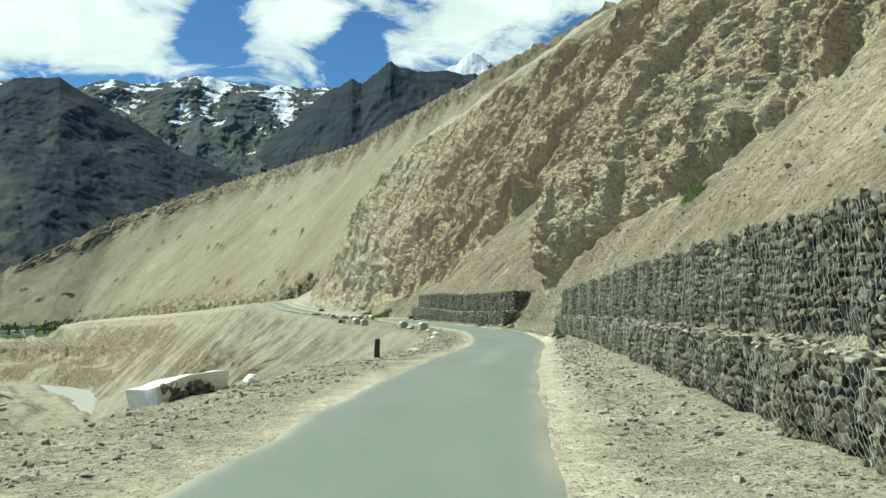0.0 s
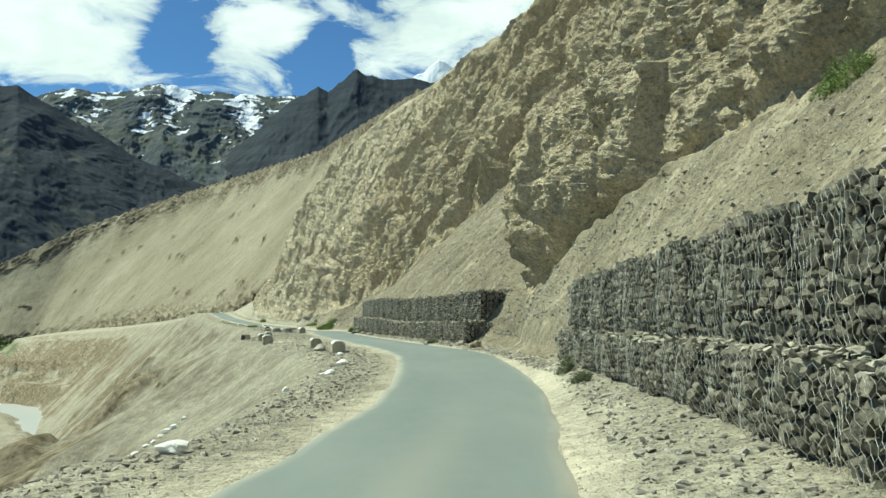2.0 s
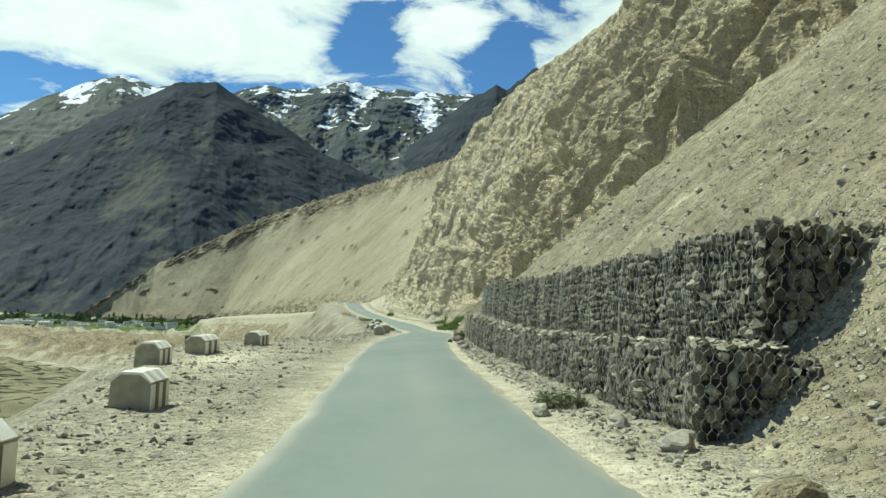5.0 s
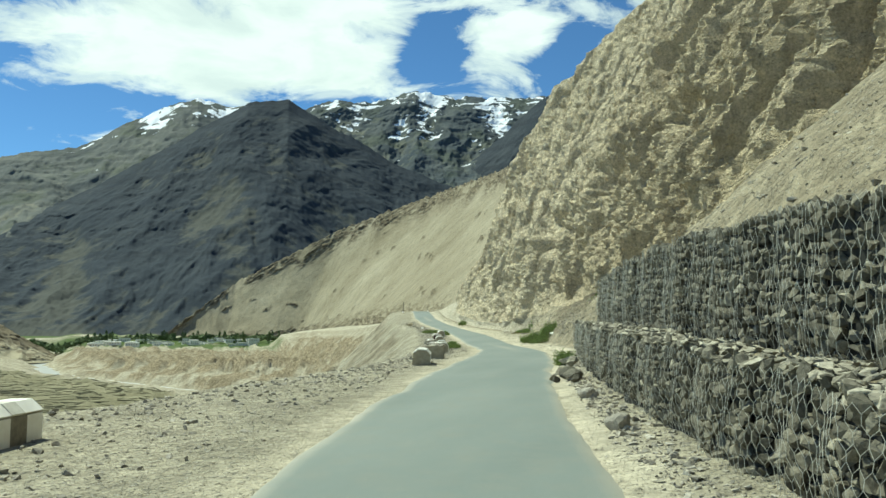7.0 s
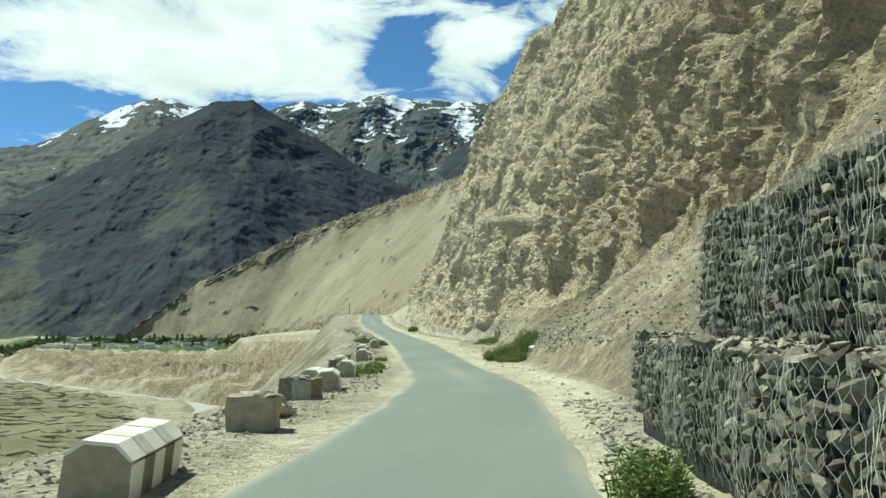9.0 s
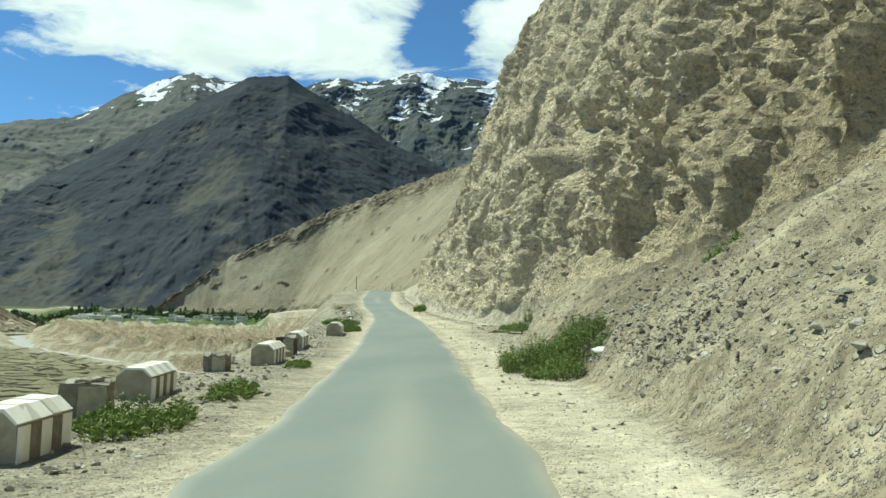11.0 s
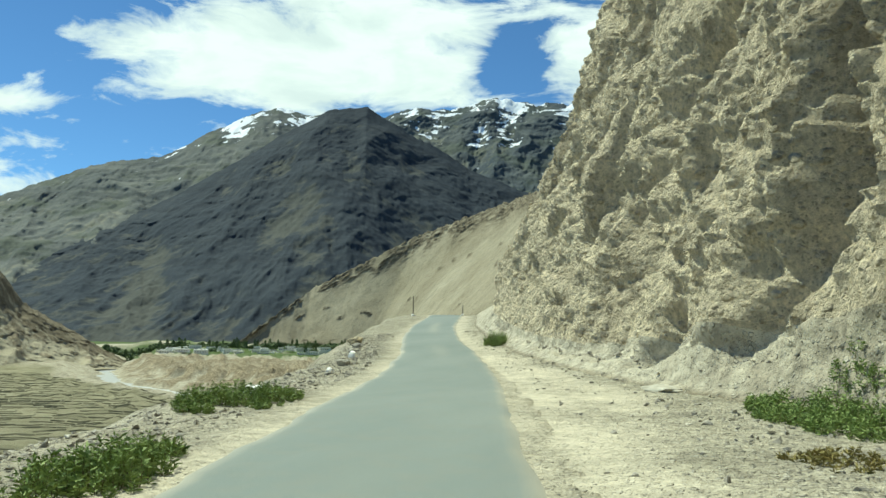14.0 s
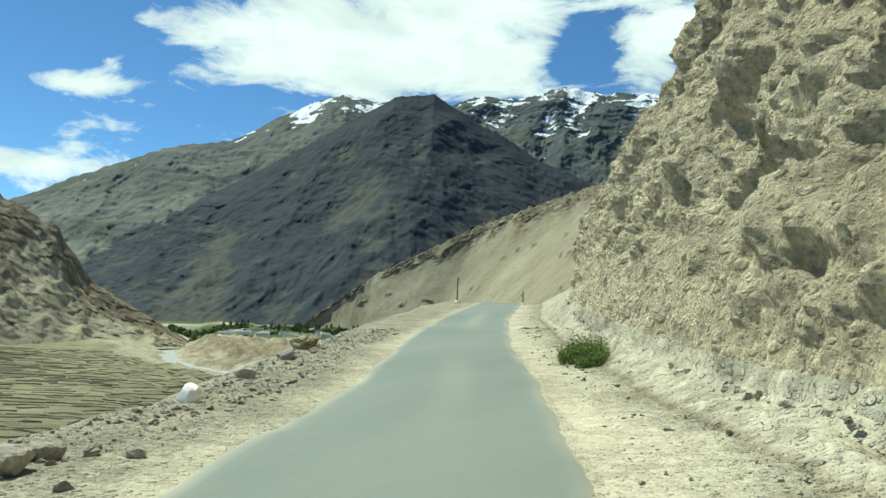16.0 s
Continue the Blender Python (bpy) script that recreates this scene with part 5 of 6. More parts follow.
def broken_block(x, y, sx, sy, sz, turn, mat, label, tilt=0.0):
    """A battered flat-topped masonry block: body, rubble top, a pale patch where plaster is left."""
    rng = random.Random(int(x * 13 + y * 7))
    thing = empty("broken_block", x, y, surface_z(x, y) - 0.06, turn)
    thing.rotation_euler[0] = radians(tilt)
    tagged(thing, label, "masonry block", "battered masonry blocks by the road")
    bm = bmesh.new()
    bmesh.ops.create_cube(bm, size=1.0)
    bmesh.ops.subdivide_edges(bm, edges=bm.edges, cuts=4, use_grid_fill=True)
    bm.transform(Matrix.Translation((0, 0, sz / 2)) @ Matrix.Diagonal((sx, sy, sz, 1)))
    for v in bm.verts:
        k = noise.noise(v.co * 3.1 + Vector((x, y, 0)))
        v.co += Vector((rng.uniform(-1, 1) + k, rng.uniform(-1, 1) - k, (rng.uniform(-1, 1) + 2 * k) * (v.co.z / sz))) * 0.014
    part("body", bm, mat, thing)
    for _ in range(7):
        bm = stone_shape(rng, rng.uniform(0.2, 0.34), rng.uniform(0.2, 0.34), rng.uniform(0.09, 0.16))
        bm.transform(pose(rng.uniform(-sx, sx) * 0.4, rng.uniform(-sy, sy) * 0.4, sz + 0.01))
        part("coping_stone", bm, LOOSE, thing)
    bm = bmesh.new()
    bmesh.ops.create_grid(bm, x_segments=5, y_segments=5, size=0.5)
    for v in bm.verts:
        v.co.x += rng.uniform(-0.04, 0.04)
        v.co.y += rng.uniform(-0.04, 0.04)
    bmesh.ops.solidify(bm, geom=list(bm.faces), thickness=0.02)
    bm.transform(Matrix.Translation((0.2 * sx, -sy / 2 - 0.025, sz * 0.52)) @ Matrix.Rotation(radians(90), 4, "X") @ Matrix.Diagonal((sx * 0.58, sz * 0.85, 1, 1)))
    part("plaster_patch", bm, CONCRETE, thing, "patch of pale plaster left on the side")
    return thing


for x, y, sx, sy, sz, mat, label in ((-14.4, 130.4, 0.62, 0.5, 0.52, BLACKPAINT, "dark battered masonry block overgrown at its foot"),
                                      (-17.7, 144.4, 0.55, 0.5, 0.56, REDPAINT, "battered block with faded red paint and pale plaster"),
                                      (-16.7, 138.3, 0.5, 0.45, 0.42, BLACKPAINT, "dark battered masonry block by weeds"),
                                      (-9.3, 111.5, 0.7, 0.55, 0.55, CONCRETE, "battered grey masonry block at the road edge"),
                                      (-10.8, 117.3, 0.75, 0.6, 0.5, BLACKPAINT, "dark battered masonry block at the road edge"),
                                      (-9.6, 84.2, 0.6, 0.5, 0.4, REDPAINT, "battered brown masonry block behind white parapets")):
    broken_block(x, y, sx, sy, sz, heading(y) + dice.uniform(-12, 12), mat, label)
for x, y, length, tilt in ((-8.6, 107.0, 1.7, 5), (-11.3, 120.6, 1.4, -6)):
    parapet(x, y, length, heading(y) + 8, 2, "leaning whitewashed parapet block with dark bars", tilt=tilt)


def marker_post():
    x, y = -2.08, 28.1
    thing = empty("marker_post", x, y, surface_z(x, y) - 0.05, 6)
    thing.rotation_euler[1] = radians(2)
    tagged(thing, "dark navy painted stone marker post on gravel", "marker post")
    bm = bmesh.new()
    bmesh.ops.create_cube(bm, size=1.0)
    bm.transform(Matrix.Translation((0, 0, 0.34)) @ Matrix.Diagonal((0.19, 0.13, 0.68, 1)))
    for v in bm.verts:
        if v.co.z > 0.5:
            v.co.x *= 0.86
            v.co.z += 0.03 * (v.co.x > 0)
    bmesh.ops.bevel(bm, geom=list(bm.edges), offset=0.012, segments=2, affect="EDGES")
    part("shaft", bm, mat_plain("navy_paint", (0.022, 0.027, 0.05), (0.05, 0.05, 0.055), 9, 0.6, 0.004, 0.4), thing)
    bm = bmesh.new()
    bmesh.ops.create_cone(bm, cap_ends=True, segments=9, radius1=0.26, radius2=0.17, depth=0.1)
    for v in bm.verts:
        v.co += Vector((dice.uniform(-0.04, 0.04), dice.uniform(-0.04, 0.04), 0.06))
    part("footing", bm, CONCRETE, thing, "rough pale concrete footing")


marker_post()


# fallen whitewashed masonry by the first bend
def fallen_parapet(x, y, turn):
    thing = empty("fallen_parapet", x, y, surface_z(x, y) - 0.1, turn)
    thing.rotation_euler[1] = radians(-7)
    tagged(thing, "broken whitewashed masonry parapet lying on the gravel edge", "parapet")
    rng = random.Random(3)
    bm = bmesh.new()
    bmesh.ops.create_cube(bm, size=1.0)
    bmesh.ops.subdivide_edges(bm, edges=bm.edges, cuts=6, use_grid_fill=True)
    bm.transform(Matrix.Translation((0, 0, 0.26)) @ Matrix.Diagonal((0.62, 2.5, 0.44, 1)))
    for v in bm.verts:
        v.co += noise.noise_vector(v.co * 2.6) * 0.07
        v.co.z -= 0.12 * max(0, -v.co.y - 0.3)
    part("body", bm, WHITEWASH, thing, "cracked whitewashed body")
    for k in range(16):
        bm = stone_shape(rng, rng.uniform(0.2, 0.36), rng.uniform(0.2, 0.4), rng.uniform(0.16, 0.3))
        bm.transform(pose(0.3 + rng.uniform(-0.04, 0.12), -0.95 + k * 0.085 + rng.uniform(-0.1, 0.1), rng.uniform(0.08, 0.36), rng.uniform(-20, 20), 0, rng.uniform(0, 90)))
        part("exposed_stone", bm, GABION, thing, "bare grey stone where the plaster has broken off")


fallen_parapet(-4.8, 16.4, -14)

# boulders and whitewashed stones along the edge
BOULDER = mat_plain("pale_boulder", (0.55, 0.52, 0.43), (0.3, 0.27, 0.2), 4, 0.9, 0.03)


def boulder(x, y, size, mat, label, flat=0.7, name="boulder", lift=0.0):
    rng = random.Random(int(x * 101 + y * 37))
    bm = bmesh.new()
    bmesh.ops.create_icosphere(bm, subdivisions=3, radius=0.5)
    off = Vector((x, y, 1.3))
    for v in bm.verts:
        n1 = noise.noise(v.co * 2.2 + off)
        n2 = noise.cell(v.co * 3.0 + off)
        v.co *= 1 + 0.45 * n1 + 0.12 * n2
    cut = [Vector((rng.gauss(0, 1), rng.gauss(0, 1), rng.gauss(0, 0.7))).normalized() for _ in range(5)]
    for n in cut:
        for v in bm.verts:
            d = v.co.dot(n) - 0.36
            if d > 0:
                v.co -= n * d * 0.85
    bm.transform(Matrix.Diagonal((size * rng.uniform(0.85, 1.2), size * rng.uniform(0.85, 1.2), size * flat, 1)))
    me = bpy.data.meshes.new(name)
    bm.to_mesh(me)
    bm.free()
    me.materials.append(mat)
    ob = new(name, me)
    ob.matrix_world = pose(x, y, surface_z(x, y) + size * flat * 0.28 + lift, 0, 0, rng.uniform(0, 360))
    return tagged(ob, label, "boulder", "boulders by the road")


for x, y, s in ((-4.15, 19.3, 0.34), (-1.05, 33.7, 0.34), (-0.5, 48.7, 0.36), (-0.4, 52.3, 0.36), (-0.75, 49.3, 0.22), (-0.95, 58.2, 0.28), (-1.2, 44.6, 0.22), (-3.0, 40.6, 0.26), (-26.0, 173.0, 0.28), (-24.1, 165.9, 0.4), (-2.3, 63.6, 0.6), (-9.9, 113.6, 0.6)):
    boulder(x, y, s, WHITEWASH if s < 0.5 else BOULDER, "whitewashed edge stone on the gravel" if s < 0.5 else "pale angular boulder on the verge")
for k in range(15):
    boulder(-14.2 + k * 0.32 + dice.uniform(-0.15, 0.15), 64.4 + k * 0.29 + dice.uniform(-0.15, 0.15), dice.uniform(0.3, 0.48), WHITEWASH, "whitewashed stone in a row down the bank", 0.6)
boulder(-29.0, 180.9, 0.34, WHITEWASH, "whitewashed edge stone on the gravel", 1.0)
boulder(-8.1, 139.0, 0.36, WHITEWASH, "bright white stone at the edge of a rubble heap", 0.5)
boulder(-16.75, 169.8, 0.75, BOULDER, "flat pale slab lying on the dusty verge", 0.22)
for x, y, s in ((-27.3, 176.6, 0.42), (-27.5, 177.2, 0.3), (-30.6, 184.2, 0.4), (-31.9, 187.5, 0.4), (-33.4, 190.5, 0.7), (-26.9, 177.6, 0.18), (-2.0, 95.0, 0.35), (-1.2, 90.4, 0.4), (2.7, 69.5, 0.34), (3.8, 68.1, 0.3), (4.4, 66.3, 0.45), (4.9, 63.2, 0.6), (-17.5, 140.4, 0.4), (-17.3, 143.4, 0.35)):
    boulder(x, y, s, CLIFF if s > 0.55 else LOOSE, "rough brown fallen boulder on gravel")


def fallen_stone(x, y, size, lift=0.0):
    """An angular dark stone that has come out of a gabion."""
    rng = random.Random(int(x * 71 + y * 13))
    bm = stone_shape(rng, size * rng.uniform(0.9, 1.3), size * rng.uniform(0.8, 1.1), size * rng.uniform(0.55, 0.85), 11)
    me = bpy.data.meshes.new("fallen_stone")
    bm.to_mesh(me)
    bm.free()
    me.materials.append(GABION if rng.random() < 0.6 else LEDGE)
    ob = new("fallen_stone", me)
    ob.matrix_world = pose(x, y, surface_z(x, y) + size * 0.24 + lift, 0, 0, rng.uniform(0, 360))
    return tagged(ob, "angular stone fallen out of the gabion wall", "stone", "stones fallen from the gabion wall")


for x, y, size, lift in ((-2.75, 99.7, 0.55, 0), (-2.95, 100.6, 0.6, 0), (-3.2, 101.4, 0.5, 0), (-2.8, 100.1, 0.42, 0.34), (-3.05, 101.0, 0.4, 0.36), (-2.6, 99.0, 0.34, 0), (-3.3, 100.2, 0.3, 0), (-3.1, 99.5, 0.26, 0)):
    fallen_stone(x, y, size, lift)


def edge_post(x, y, h, label):
    z = surface_z(x, y) - 0.1
    thing = empty("roadside_post", x, y, z)
    tagged(thing, label, "post", "posts at the far bend")
    bm = bmesh.new()
    bmesh.ops.create_cone(bm, cap_ends=True, segments=10, radius1=0.06, radius2=0.045, depth=h)
    bm.transform(Matrix.Translation((0, 0, h / 2)))
    part("pole", bm, STEEL, thing)
    bm = stone_shape(dice, 0.5, 0.45, 0.4)
    bm.transform(Matrix.Translation((0, 0, 0.15)))
    part("base_stone", bm, WHITEWASH, thing, "whitewashed stone at its foot")


def stump():
    """A broken post end among dark flat stones and dry sticks."""
    x, y = -12.8, 158.6
    thing = empty("post_stump", x, y, surface_z(x, y) - 0.05, 10)
    tagged(thing, "broken dark wooden post stump among flat stones", "stump")
    bm = bmesh.new()
    bmesh.ops.create_cone(bm, cap_ends=True, segments=8, radius1=0.035, radius2=0.028, depth=0.3)
    for v in bm.verts:
        v.co += Vector((dice.uniform(-0.012, 0.012) + 0.02 * (v.co.z > 0), dice.uniform(-0.012, 0.012), 0.15 + 0.05 * (v.co.x > 0) * (v.co.z > 0)))
    part("post", bm, STEEL, thing)
    for k, (sx, sy, sz, px, py) in enumerate(((0.55, 0.3, 0.09, -0.45, 0.05), (0.6, 0.35, 0.16, 0.5, 0.2), (0.34, 0.24, 0.1, -0.12, -0.25), (0.3, 0.22, 0.08, 0.85, -0.1))):
        bm = stone_shape(dice, sx, sy, sz)
        bm.transform(pose(px, py, 0.1, 0, 0, 25 * k))
        part("flat_stone", bm, GABION if k % 2 == 0 else LOOSE, thing, "flat stone lying by the stump")
    for k in range(3):
        bm = bmesh.new()
        bmesh.ops.create_cone(bm, cap_ends=True, segments=6, radius1=0.011, radius2=0.006, depth=0.5)
        bm.transform(pose(-0.4 + 0.5 * k, -0.5 + 0.2 * k, 0.12, 84, 0, 60 + 35 * k))
        part("dry_stick", bm, STEM_WOOD, thing, "dry bleached stick")


STEM_WOOD = mat_plain("bleached_wood", (0.3, 0.25, 0.17), (0.16, 0.13, 0.09), 14, 0.9, 0.003)
stump()
edge_post(-47.6, 234.6, 2.1, "thin dark roadside post with a white base stone")
edge_post(-46.0, 246.0, 1.3, "short dark roadside post at the bend")


# ---- shrubs and grass tufts ----
def shrub(x, y, lx, ly, h, count, mat, label, turn=0.0, seed=1, lift=0.0):
    """Many upright stems with narrow leaves over an oval patch; each leaf is a folded blade."""
    rng = random.Random(seed)
    z0 = surface_z(x, y)
    thing = empty("shrub", x, y, z0 + lift, turn)
    tagged(thing, label, "shrub", "roadside shrubs")
    a = radians(turn)
    verts, faces, sv, sf = [], [], [], []
    for _ in range(int(count * 1.25)):
        r, t = math.sqrt(rng.random()), rng.uniform(0, 6.283)
        px, py = r * math.cos(t) * lx, r * math.sin(t) * ly
        wx, wy = x + px * math.cos(a) - py * math.sin(a), y + px * math.sin(a) + py * math.cos(a)
        thick = noise.noise(Vector((wx * 1.1, wy * 0.8, seed)))
        if r > 0.5 and thick < 0.25 * rng.random() - 0.5 + 0.35 * r:
            continue
        pz = surface_z(wx, wy) - z0 - lift
        hh = h * rng.uniform(0.45, 1.1) * (1.05 - 0.55 * r * r) * max(0.3, 0.8 + 1.1 * noise.noise(Vector((wx * 1.4, wy * 1.4, 0))))
        tip = Vector((px + rng.gauss(0, 0.22) * hh, py + rng.gauss(0, 0.22) * hh, pz + hh))
        root = Vector((px, py, pz - 0.05))
        b = len(sv)
        sv.extend([root + Vector((0.008, 0, 0)), root + Vector((-0.004, 0.007, 0)), root + Vector((-0.004, -0.007, 0)), tip])
        sf.extend([(b, b + 1, b + 3), (b + 1, b + 2, b + 3), (b + 2, b, b + 3)])
        for k in range(20):
            q = root.lerp(tip, rng.uniform(0.15, 1.0))
            d = Vector((rng.gauss(0, 1), rng.gauss(0, 1), rng.uniform(-0.1, 1.0))).normalized()
            w = d.cross(Vector((rng.gauss(0, 1), rng.gauss(0, 1), 0.4))).normalized() * rng.uniform(0.006, 0.013)
            ln = rng.uniform(0.045, 0.1)
            b = len(verts)
            verts.extend([q, q + d * ln * 0.5 + w, q + d * ln, q + d * ln * 0.5 - w])
            faces.extend([(b, b + 1, b + 2), (b, b + 2, b + 3)])
    tagged(mesh_object("leaf_mass", [tuple(v) for v in verts], faces, mat, False, thing), kind="stuff")
    tagged(mesh_object("stem_mass", [tuple(v) for v in sv], sf, STEM, False, thing), "thin dry stems", kind="stuff")
    return thing


STEM = mat_plain("dry_stem", (0.16, 0.15, 0.07), (0.09, 0.08, 0.04), 20, 0.9, 0.002)
SAGE = mat_leaf("sage_leaf", (0.16, 0.18, 0.1), (0.3, 0.31, 0.19))
DRY = mat_leaf("dry_leaf", (0.16, 0.15, 0.05), (0.3, 0.24, 0.08))
GREEN = "dense green weed shrub growing on gravel"
for k, (x, y, lx, ly, h, count, mat, label) in enumerate((
        (-9.5, 142.2, 1.3, 3.2, 0.8, 1900, LEAF, "large dense green shrub at the foot of the scree"),
        (-14.1, 164.9, 0.8, 2.4, 0.34, 600, LEAF, GREEN), (-14.2, 160.9, 0.5, 0.9, 0.1, 60, DRY, "yellowing weeds on stony soil"),
        (-26.2, 190.2, 0.5, 1.1, 0.75, 330, LEAF, "dark green bush at the cliff foot"),
        (-13.2, 129.6, 0.7, 1.5, 0.32, 380, LEAF, GREEN), (-13.9, 133.6, 0.4, 1.5, 0.28, 150, LEAF, "low green weeds on gravel"), (-15.45, 140.0, 0.3, 1.0, 0.18, 110, LEAF, "low green weeds on gravel"),
        (-20.7, 157.6, 0.8, 1.7, 0.3, 500, LEAF, "low green grass tuft on the verge"), (-23.5, 164.6, 1.0, 2.0, 0.34, 650, LEAF, "low green grass tuft on the verge"),
        (5.55, 41.0, 0.2, 0.35, 0.5, 90, SAGE, "grey-green sage bush against the gabion wall"), (5.65, 43.6, 0.2, 0.35, 0.5, 90, SAGE, "grey-green sage bush against the gabion wall"),
        (12.3, 42.7, 0.7, 1.0, 0.6, 260, LEAF, "green bush on the steep scree"), (14.2, 40.0, 0.6, 1.1, 0.5, 180, DRY, "yellowing bush on the steep scree"), (10.4, 50.0, 0.5, 0.7, 0.4, 120, SAGE, "small grey-green bush on the scree"),
        (3.0, 70.6, 0.4, 0.4, 0.3, 110, SAGE, "small grey-green tuft by the gabion wall"), (-3.8, 107.6, 0.35, 0.6, 0.6, 200, LEAF, "green bush at the end of the gabion wall"), (-5.4, 141.5, 0.5, 0.9, 0.35, 150, LEAF, "green tuft on the scree"))):
    shrub(x, y, lx, ly, h, count, mat, label, heading(y), k + 3)


# ---- the river, the fields and the village in the valley ----
def build_river():
    pts, left, right = [], [], []
    pl = np.array(RIVER, float)
    s = np.concatenate([[0], np.cumsum(np.hypot(*np.diff(pl, axis=0).T))])
    q = np.arange(0, s[-1], 12)
    x, y = smooth(np.interp(q, s, pl[:, 0]), 5), smooth(np.interp(q, s, pl[:, 1]), 5)
    tx, ty = np.gradient(x), np.gradient(y)
    ln = np.hypot(tx, ty)
    w = np.linspace(-1, 1, 7)[None]
    X, Y = x[:, None] - (ty / ln)[:, None] * w * 24, y[:, None] + (tx / ln)[:, None] * w * 24
    Z = river_z(Y) + 0.75
    tagged(sheet("river", X, Y, Z, WATER), "pale silty river winding through the gorge", "river", kind="structure")


build_river()


def valley_floor(x, y):
    return ground_at(x - float(road_x(y)), y)


def build_fields():
    """Low earth banks between narrow ploughed beds on the river terrace."""
    rng = random.Random(21)
    verts, faces = [], []
    ax, ay, bx, by = 0.78, 0.62, -0.68, 0.73       # along a bed, and from bed to bed

    def bank(x0, y0, x1, y1, high):
        n = max(int(math.hypot(x1 - x0, y1 - y0) / 5), 2)
        dx, dy = (y0 - y1), (x1 - x0)
        k = 1 / math.hypot(dx, dy)
        prev = None
        for m in range(n + 1):
            t = m / n
            x, y = x0 + (x1 - x0) * t + rng.uniform(-0.5, 0.5), y0 + (y1 - y0) * t + rng.uniform(-0.5, 0.5)
            z, w = valley_floor(x, y), rng.uniform(0.7, 1.2)
            b = len(verts)
            verts.extend([(x - dx * k * w, y - dy * k * w, z - 0.3), (x - dx * k * 0.25, y - dy * k * 0.25, z + high), (x + dx * k * 0.25, y + dy * k * 0.25, z + high), (x + dx * k * w, y + dy * k * w, z - 0.3)])
            if prev is not None:
                faces.extend([(prev + q, prev + q + 1, b + q + 1, b + q) for q in range(3)])
            prev = b

    deep = -330.0
    while deep < 700:
        step, t = rng.uniform(10, 17), -250.0 + rng.uniform(0, 10)
        while t < 230:
            ln = rng.uniform(7, 19)
            cx, cy = -330 + bx * deep + ax * t, 400 + by * deep + ay * t
            if float(river_distance(np.array([cx]), np.array([cy]))[0]) > 62:
                if rng.random() < 0.8:
                    bank(cx, cy, cx + ax * ln * 0.96, cy + ay * ln * 0.96, rng.uniform(0.35, 0.75))
                if rng.random() < 0.22:
                    bank(cx, cy, cx + bx * step, cy + by * step, rng.uniform(0.2, 0.5))
            t += ln
        deep += step
    tagged(mesh_object("field_banks", verts, faces, BUND, False), "dark earth banks between ploughed terrace fields", "field", kind="stuff")


build_fields()


def leaf_clump_mesh(rng, points, mat, tall):
    verts, faces = [], []
    for _ in range(points):
        d = Vector((rng.gauss(0, 1), rng.gauss(0, 1), rng.gauss(0, 1))).normalized() * rng.uniform(0.55, 1.0) ** 0.5
        c = Vector((d.x * 0.5, d.y * 0.5, 0.55 + d.z * 0.45))
        n = (d + Vector((rng.gauss(0, .5), rng.gauss(0, .5), rng.gauss(0, .5)))).normalized()
        s = n.orthogonal().normalized() * rng.uniform(0.07, 0.14)
        t = n.cross(s)
        b = len(verts)
        verts.extend([c + s, c + t, c - s, c - t])
        faces.append((b, b + 1, b + 2, b + 3))
    me = bpy.data.meshes.new("crown")
    me.from_pydata([tuple(v) for v in verts], [], faces)
    me.materials.append(mat)
    return me


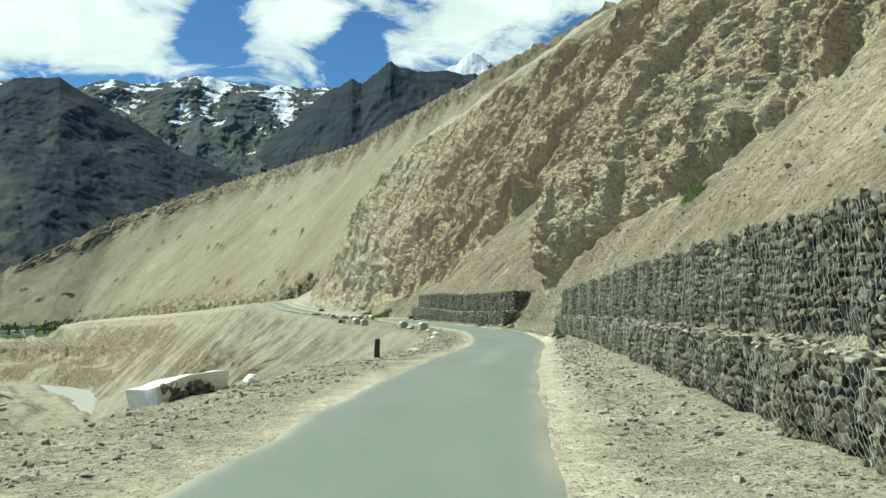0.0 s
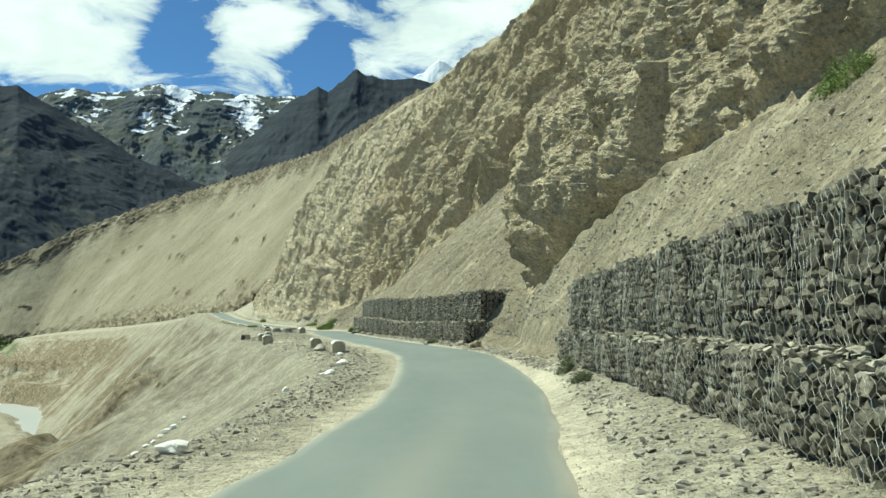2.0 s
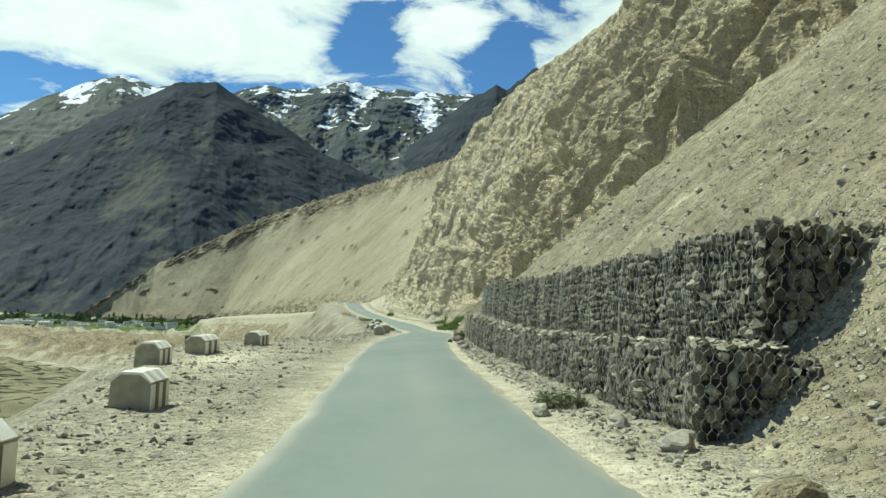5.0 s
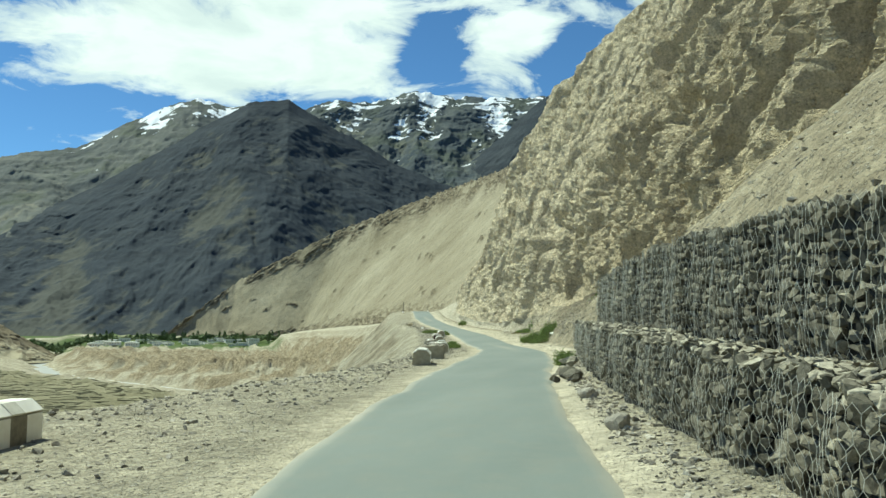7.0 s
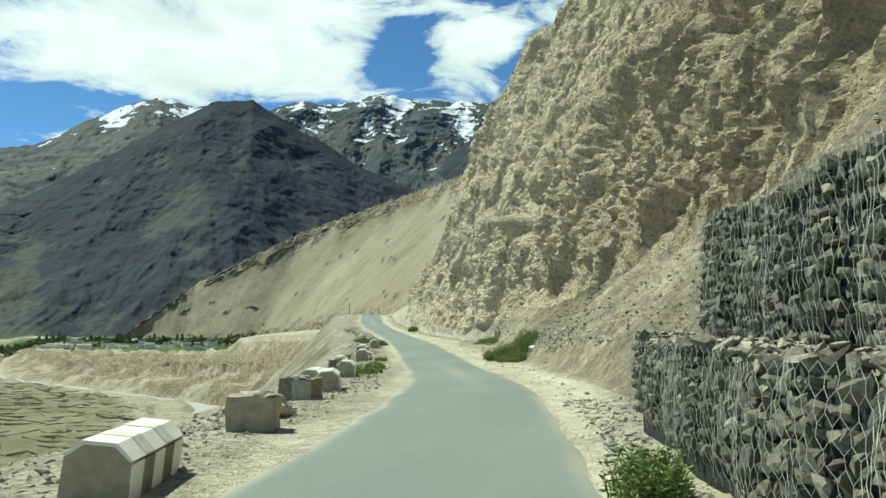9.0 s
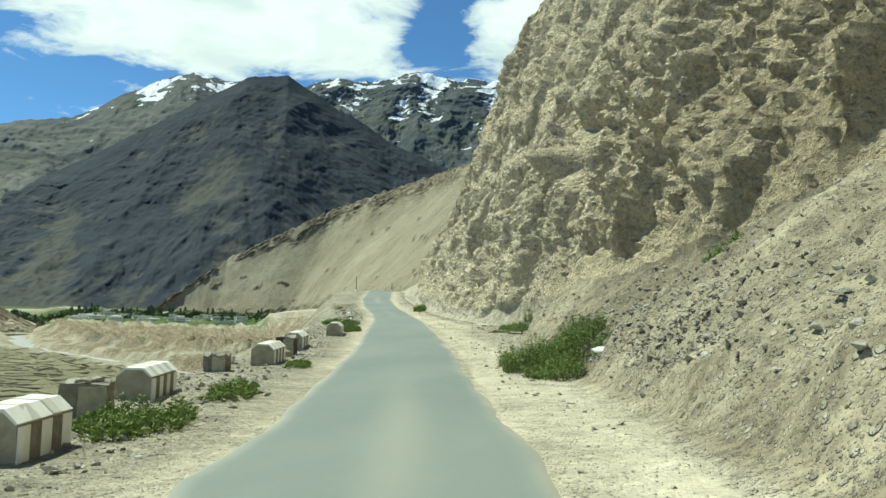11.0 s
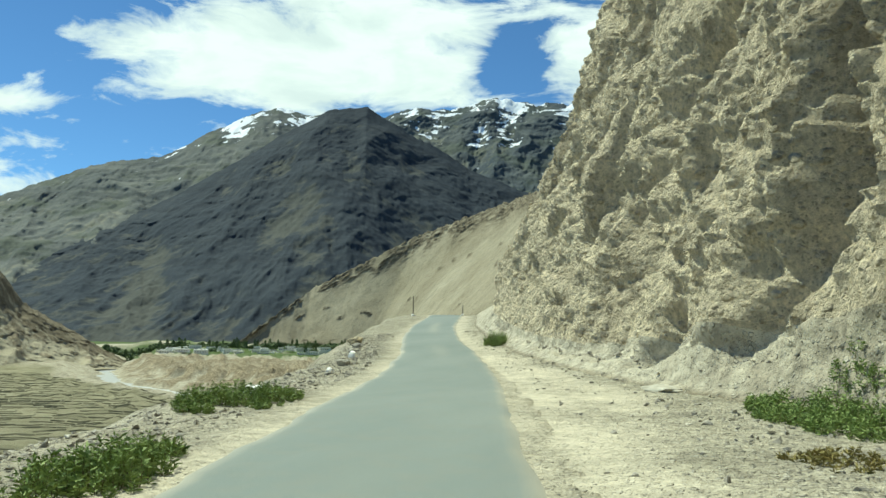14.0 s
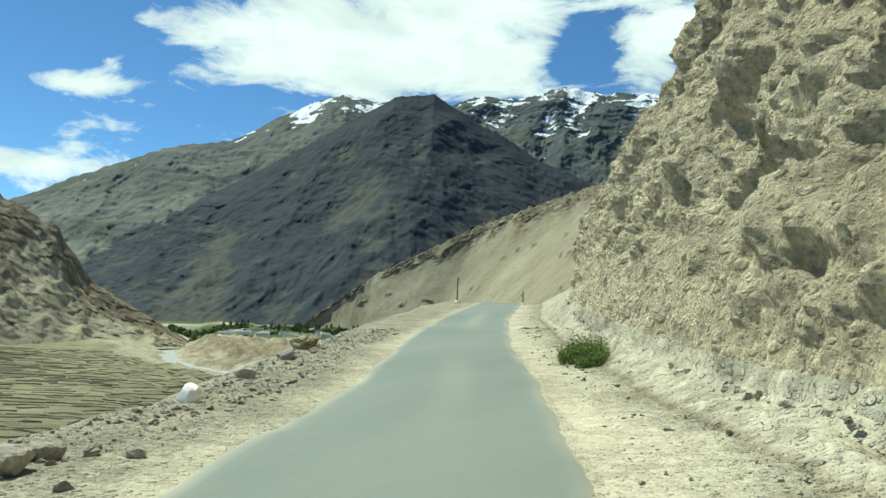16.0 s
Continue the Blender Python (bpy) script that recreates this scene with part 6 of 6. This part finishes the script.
def build_village():
    rng = random.Random(8)
    crowns = [leaf_clump_mesh(rng, 130, TREE, 1) for _ in range(4)]
    trunk = bpy.data.meshes.new("trunk")
    bm = bmesh.new()
    bmesh.ops.create_cone(bm, cap_ends=False, segments=6, radius1=0.05, radius2=0.02, depth=0.6)
    bm.transform(Matrix.Translation((0, 0, 0.3)))
    bm.to_mesh(trunk)
    bm.free()
    trunk.materials.append(STEEL)
    for k in range(380):
        row = rng.random()
        az = rng.uniform(-39, -22.5)
        d = (1900 + rng.gauss(0, 35)) if row < 0.86 else rng.uniform(1640, 1880)
        x, y, _ = bearing(az, 0, d)
        z = valley_floor(x, y)
        poplar = rng.random() < 0.22
        h = rng.uniform(14, 22) if poplar else rng.uniform(8, 13)
        w = h * (0.28 if poplar else rng.uniform(0.9, 1.6))
        thing = empty("valley_tree", x, y, z - 0.5)
        tagged(thing, "slim dark green poplar in the village" if poplar else "rounded dark green orchard tree in the village", "tree", "village trees")
        thing.scale = (w, w, h)
        for nm, me in (("trunk", trunk), ("crown", crowns[rng.randrange(4)])):
            ob = new(nm, me)
            ob.parent = thing
            ob.rotation_euler[2] = rng.uniform(0, 6)
    # houses
    for k in range(48):
        az = rng.uniform(-36.5, -26)
        x, y, _ = bearing(az, 0, rng.uniform(1560, 1800))
        z = valley_floor(x, y)
        sx, sy, sz = rng.uniform(12, 26), rng.uniform(9, 13), rng.uniform(4.5, 8)
        thing = empty("village_house", x, y, z - 0.4, rng.uniform(-20, 20) - az)
        tagged(thing, "small flat-roofed whitewashed village house among trees", "house", "village houses")
        bm = bmesh.new()
        bmesh.ops.create_cube(bm, size=1.0)
        bm.transform(Matrix.Translation((0, 0, sz / 2)) @ Matrix.Diagonal((sx, sy, sz, 1)))
        part("wall", bm, WHITEWASH, thing)
        bm = bmesh.new()
        bmesh.ops.create_cube(bm, size=1.0)
        bm.transform(Matrix.Translation((0, 0, sz + 0.25)) @ Matrix.Diagonal((sx + 1.2, sy + 1.2, 0.5, 1)))
        part("roof", bm, ROOF if k % 3 else WHITEWASH, thing, "flat mud or tin roof")
        for j in range(int(sx / 4)):
            bm = bmesh.new()
            bmesh.ops.create_cube(bm, size=1.0)
            bm.transform(Matrix.Translation((-sx / 2 + 2.2 + j * 4, -sy / 2 - 0.03, sz * 0.58)) @ Matrix.Diagonal((1.6, 0.2, 1.8, 1)))
            part("window", bm, BLACKPAINT, thing, "dark window")


ROOF = mat_plain("tin_roof", (0.42, 0.44, 0.43), (0.3, 0.3, 0.28), 0.3, 0.5, 0.01, 0.4)
build_village()


# ---- loose stones on the verges, the scree and the bank (last) ----
LOOSE_SHAPES = [stone_mesh("loose_stone", LOOSE, dice, dice.uniform(0.8, 1.3), dice.uniform(0.8, 1.2), dice.uniform(0.35, 0.7), 9) for _ in range(18)]


def scatter(name, count, span_y, pick_u, size, label, seed):
    rng = random.Random(seed)
    out = []
    X, Y, Z = SIDE
    for _ in range(count):
        y = rng.uniform(*span_y)
        u = pick_u(rng, y)
        x = float(road_x(y)) + u
        if 2.0 < u < (4.4 if y < 176 else 3.3) and 119 < y < 204 and rng.random() < 0.9:
            continue
        if name == "scree_stones" and y > 146 and rng.random() < 0.8:
            continue
        s = size[0] * (size[1] / size[0]) ** (rng.random() ** 2.6)
        z = surface_z(x, y)
        out.append((rng.randrange(18), Matrix.LocRotScale((x, y, z + s * 0.06), Euler((rng.gauss(0, 0.25), rng.gauss(0, 0.25), rng.uniform(0, 6.3))), (s, s, s))))
    tagged(joined_stones(name, LOOSE_SHAPES, out, LOOSE), label, "stones", kind="stuff")


def right_u(rng, y):
    toe = float(np.interp(y, [r[0] for r in TOE], [r[1] for r in TOE]))
    return 2.0 + abs(rng.gauss(0.0, 0.5)) * (toe - 2.0) * 0.8 + (toe - 2.2) * 0.4 * rng.random()


EDGE_Y = np.arange(0, 215, 0.5)
EDGE_V = edge_u(EDGE_Y)


def left_u(rng, y):
    e = -float(np.interp(y, EDGE_Y, EDGE_V))
    return -min(2.2 + (e - 2.2) * rng.random() ** 0.8 + abs(rng.gauss(0, 0.4)), e + 2.5)


def scree_u(rng, y):
    toe = float(np.interp(y, [r[0] for r in TOE], [r[1] for r in TOE]))
    foot = float(np.interp(y, [r[0] for r in FOOT], [r[1] for r in FOOT]))
    return toe + 0.9 + (foot - toe - 0.9) * rng.random() ** 1.3


scatter("verge_stones", 18000, (4, 205), right_u, (0.03, 0.17), "grey and tan stones strewn over the gravel verge", 31)
scatter("bank_stones", 24000, (6, 200), left_u, (0.03, 0.17), "grey and tan stones strewn over the outer bank", 32)
scatter("scree_stones", 16000, (14, 206), scree_u, (0.05, 0.24), "angular stones lying on the scree", 33)


def rubble_u(rng, y):
    toe = float(np.interp(y, [r[0] for r in TOE], [r[1] for r in TOE]))
    return toe + 0.4 + abs(rng.gauss(0, 1.0))


scatter("rubble_heap", 1500, (134, 145), rubble_u, (0.05, 0.2), "heap of grey angular rubble at the foot of the slope", 34)
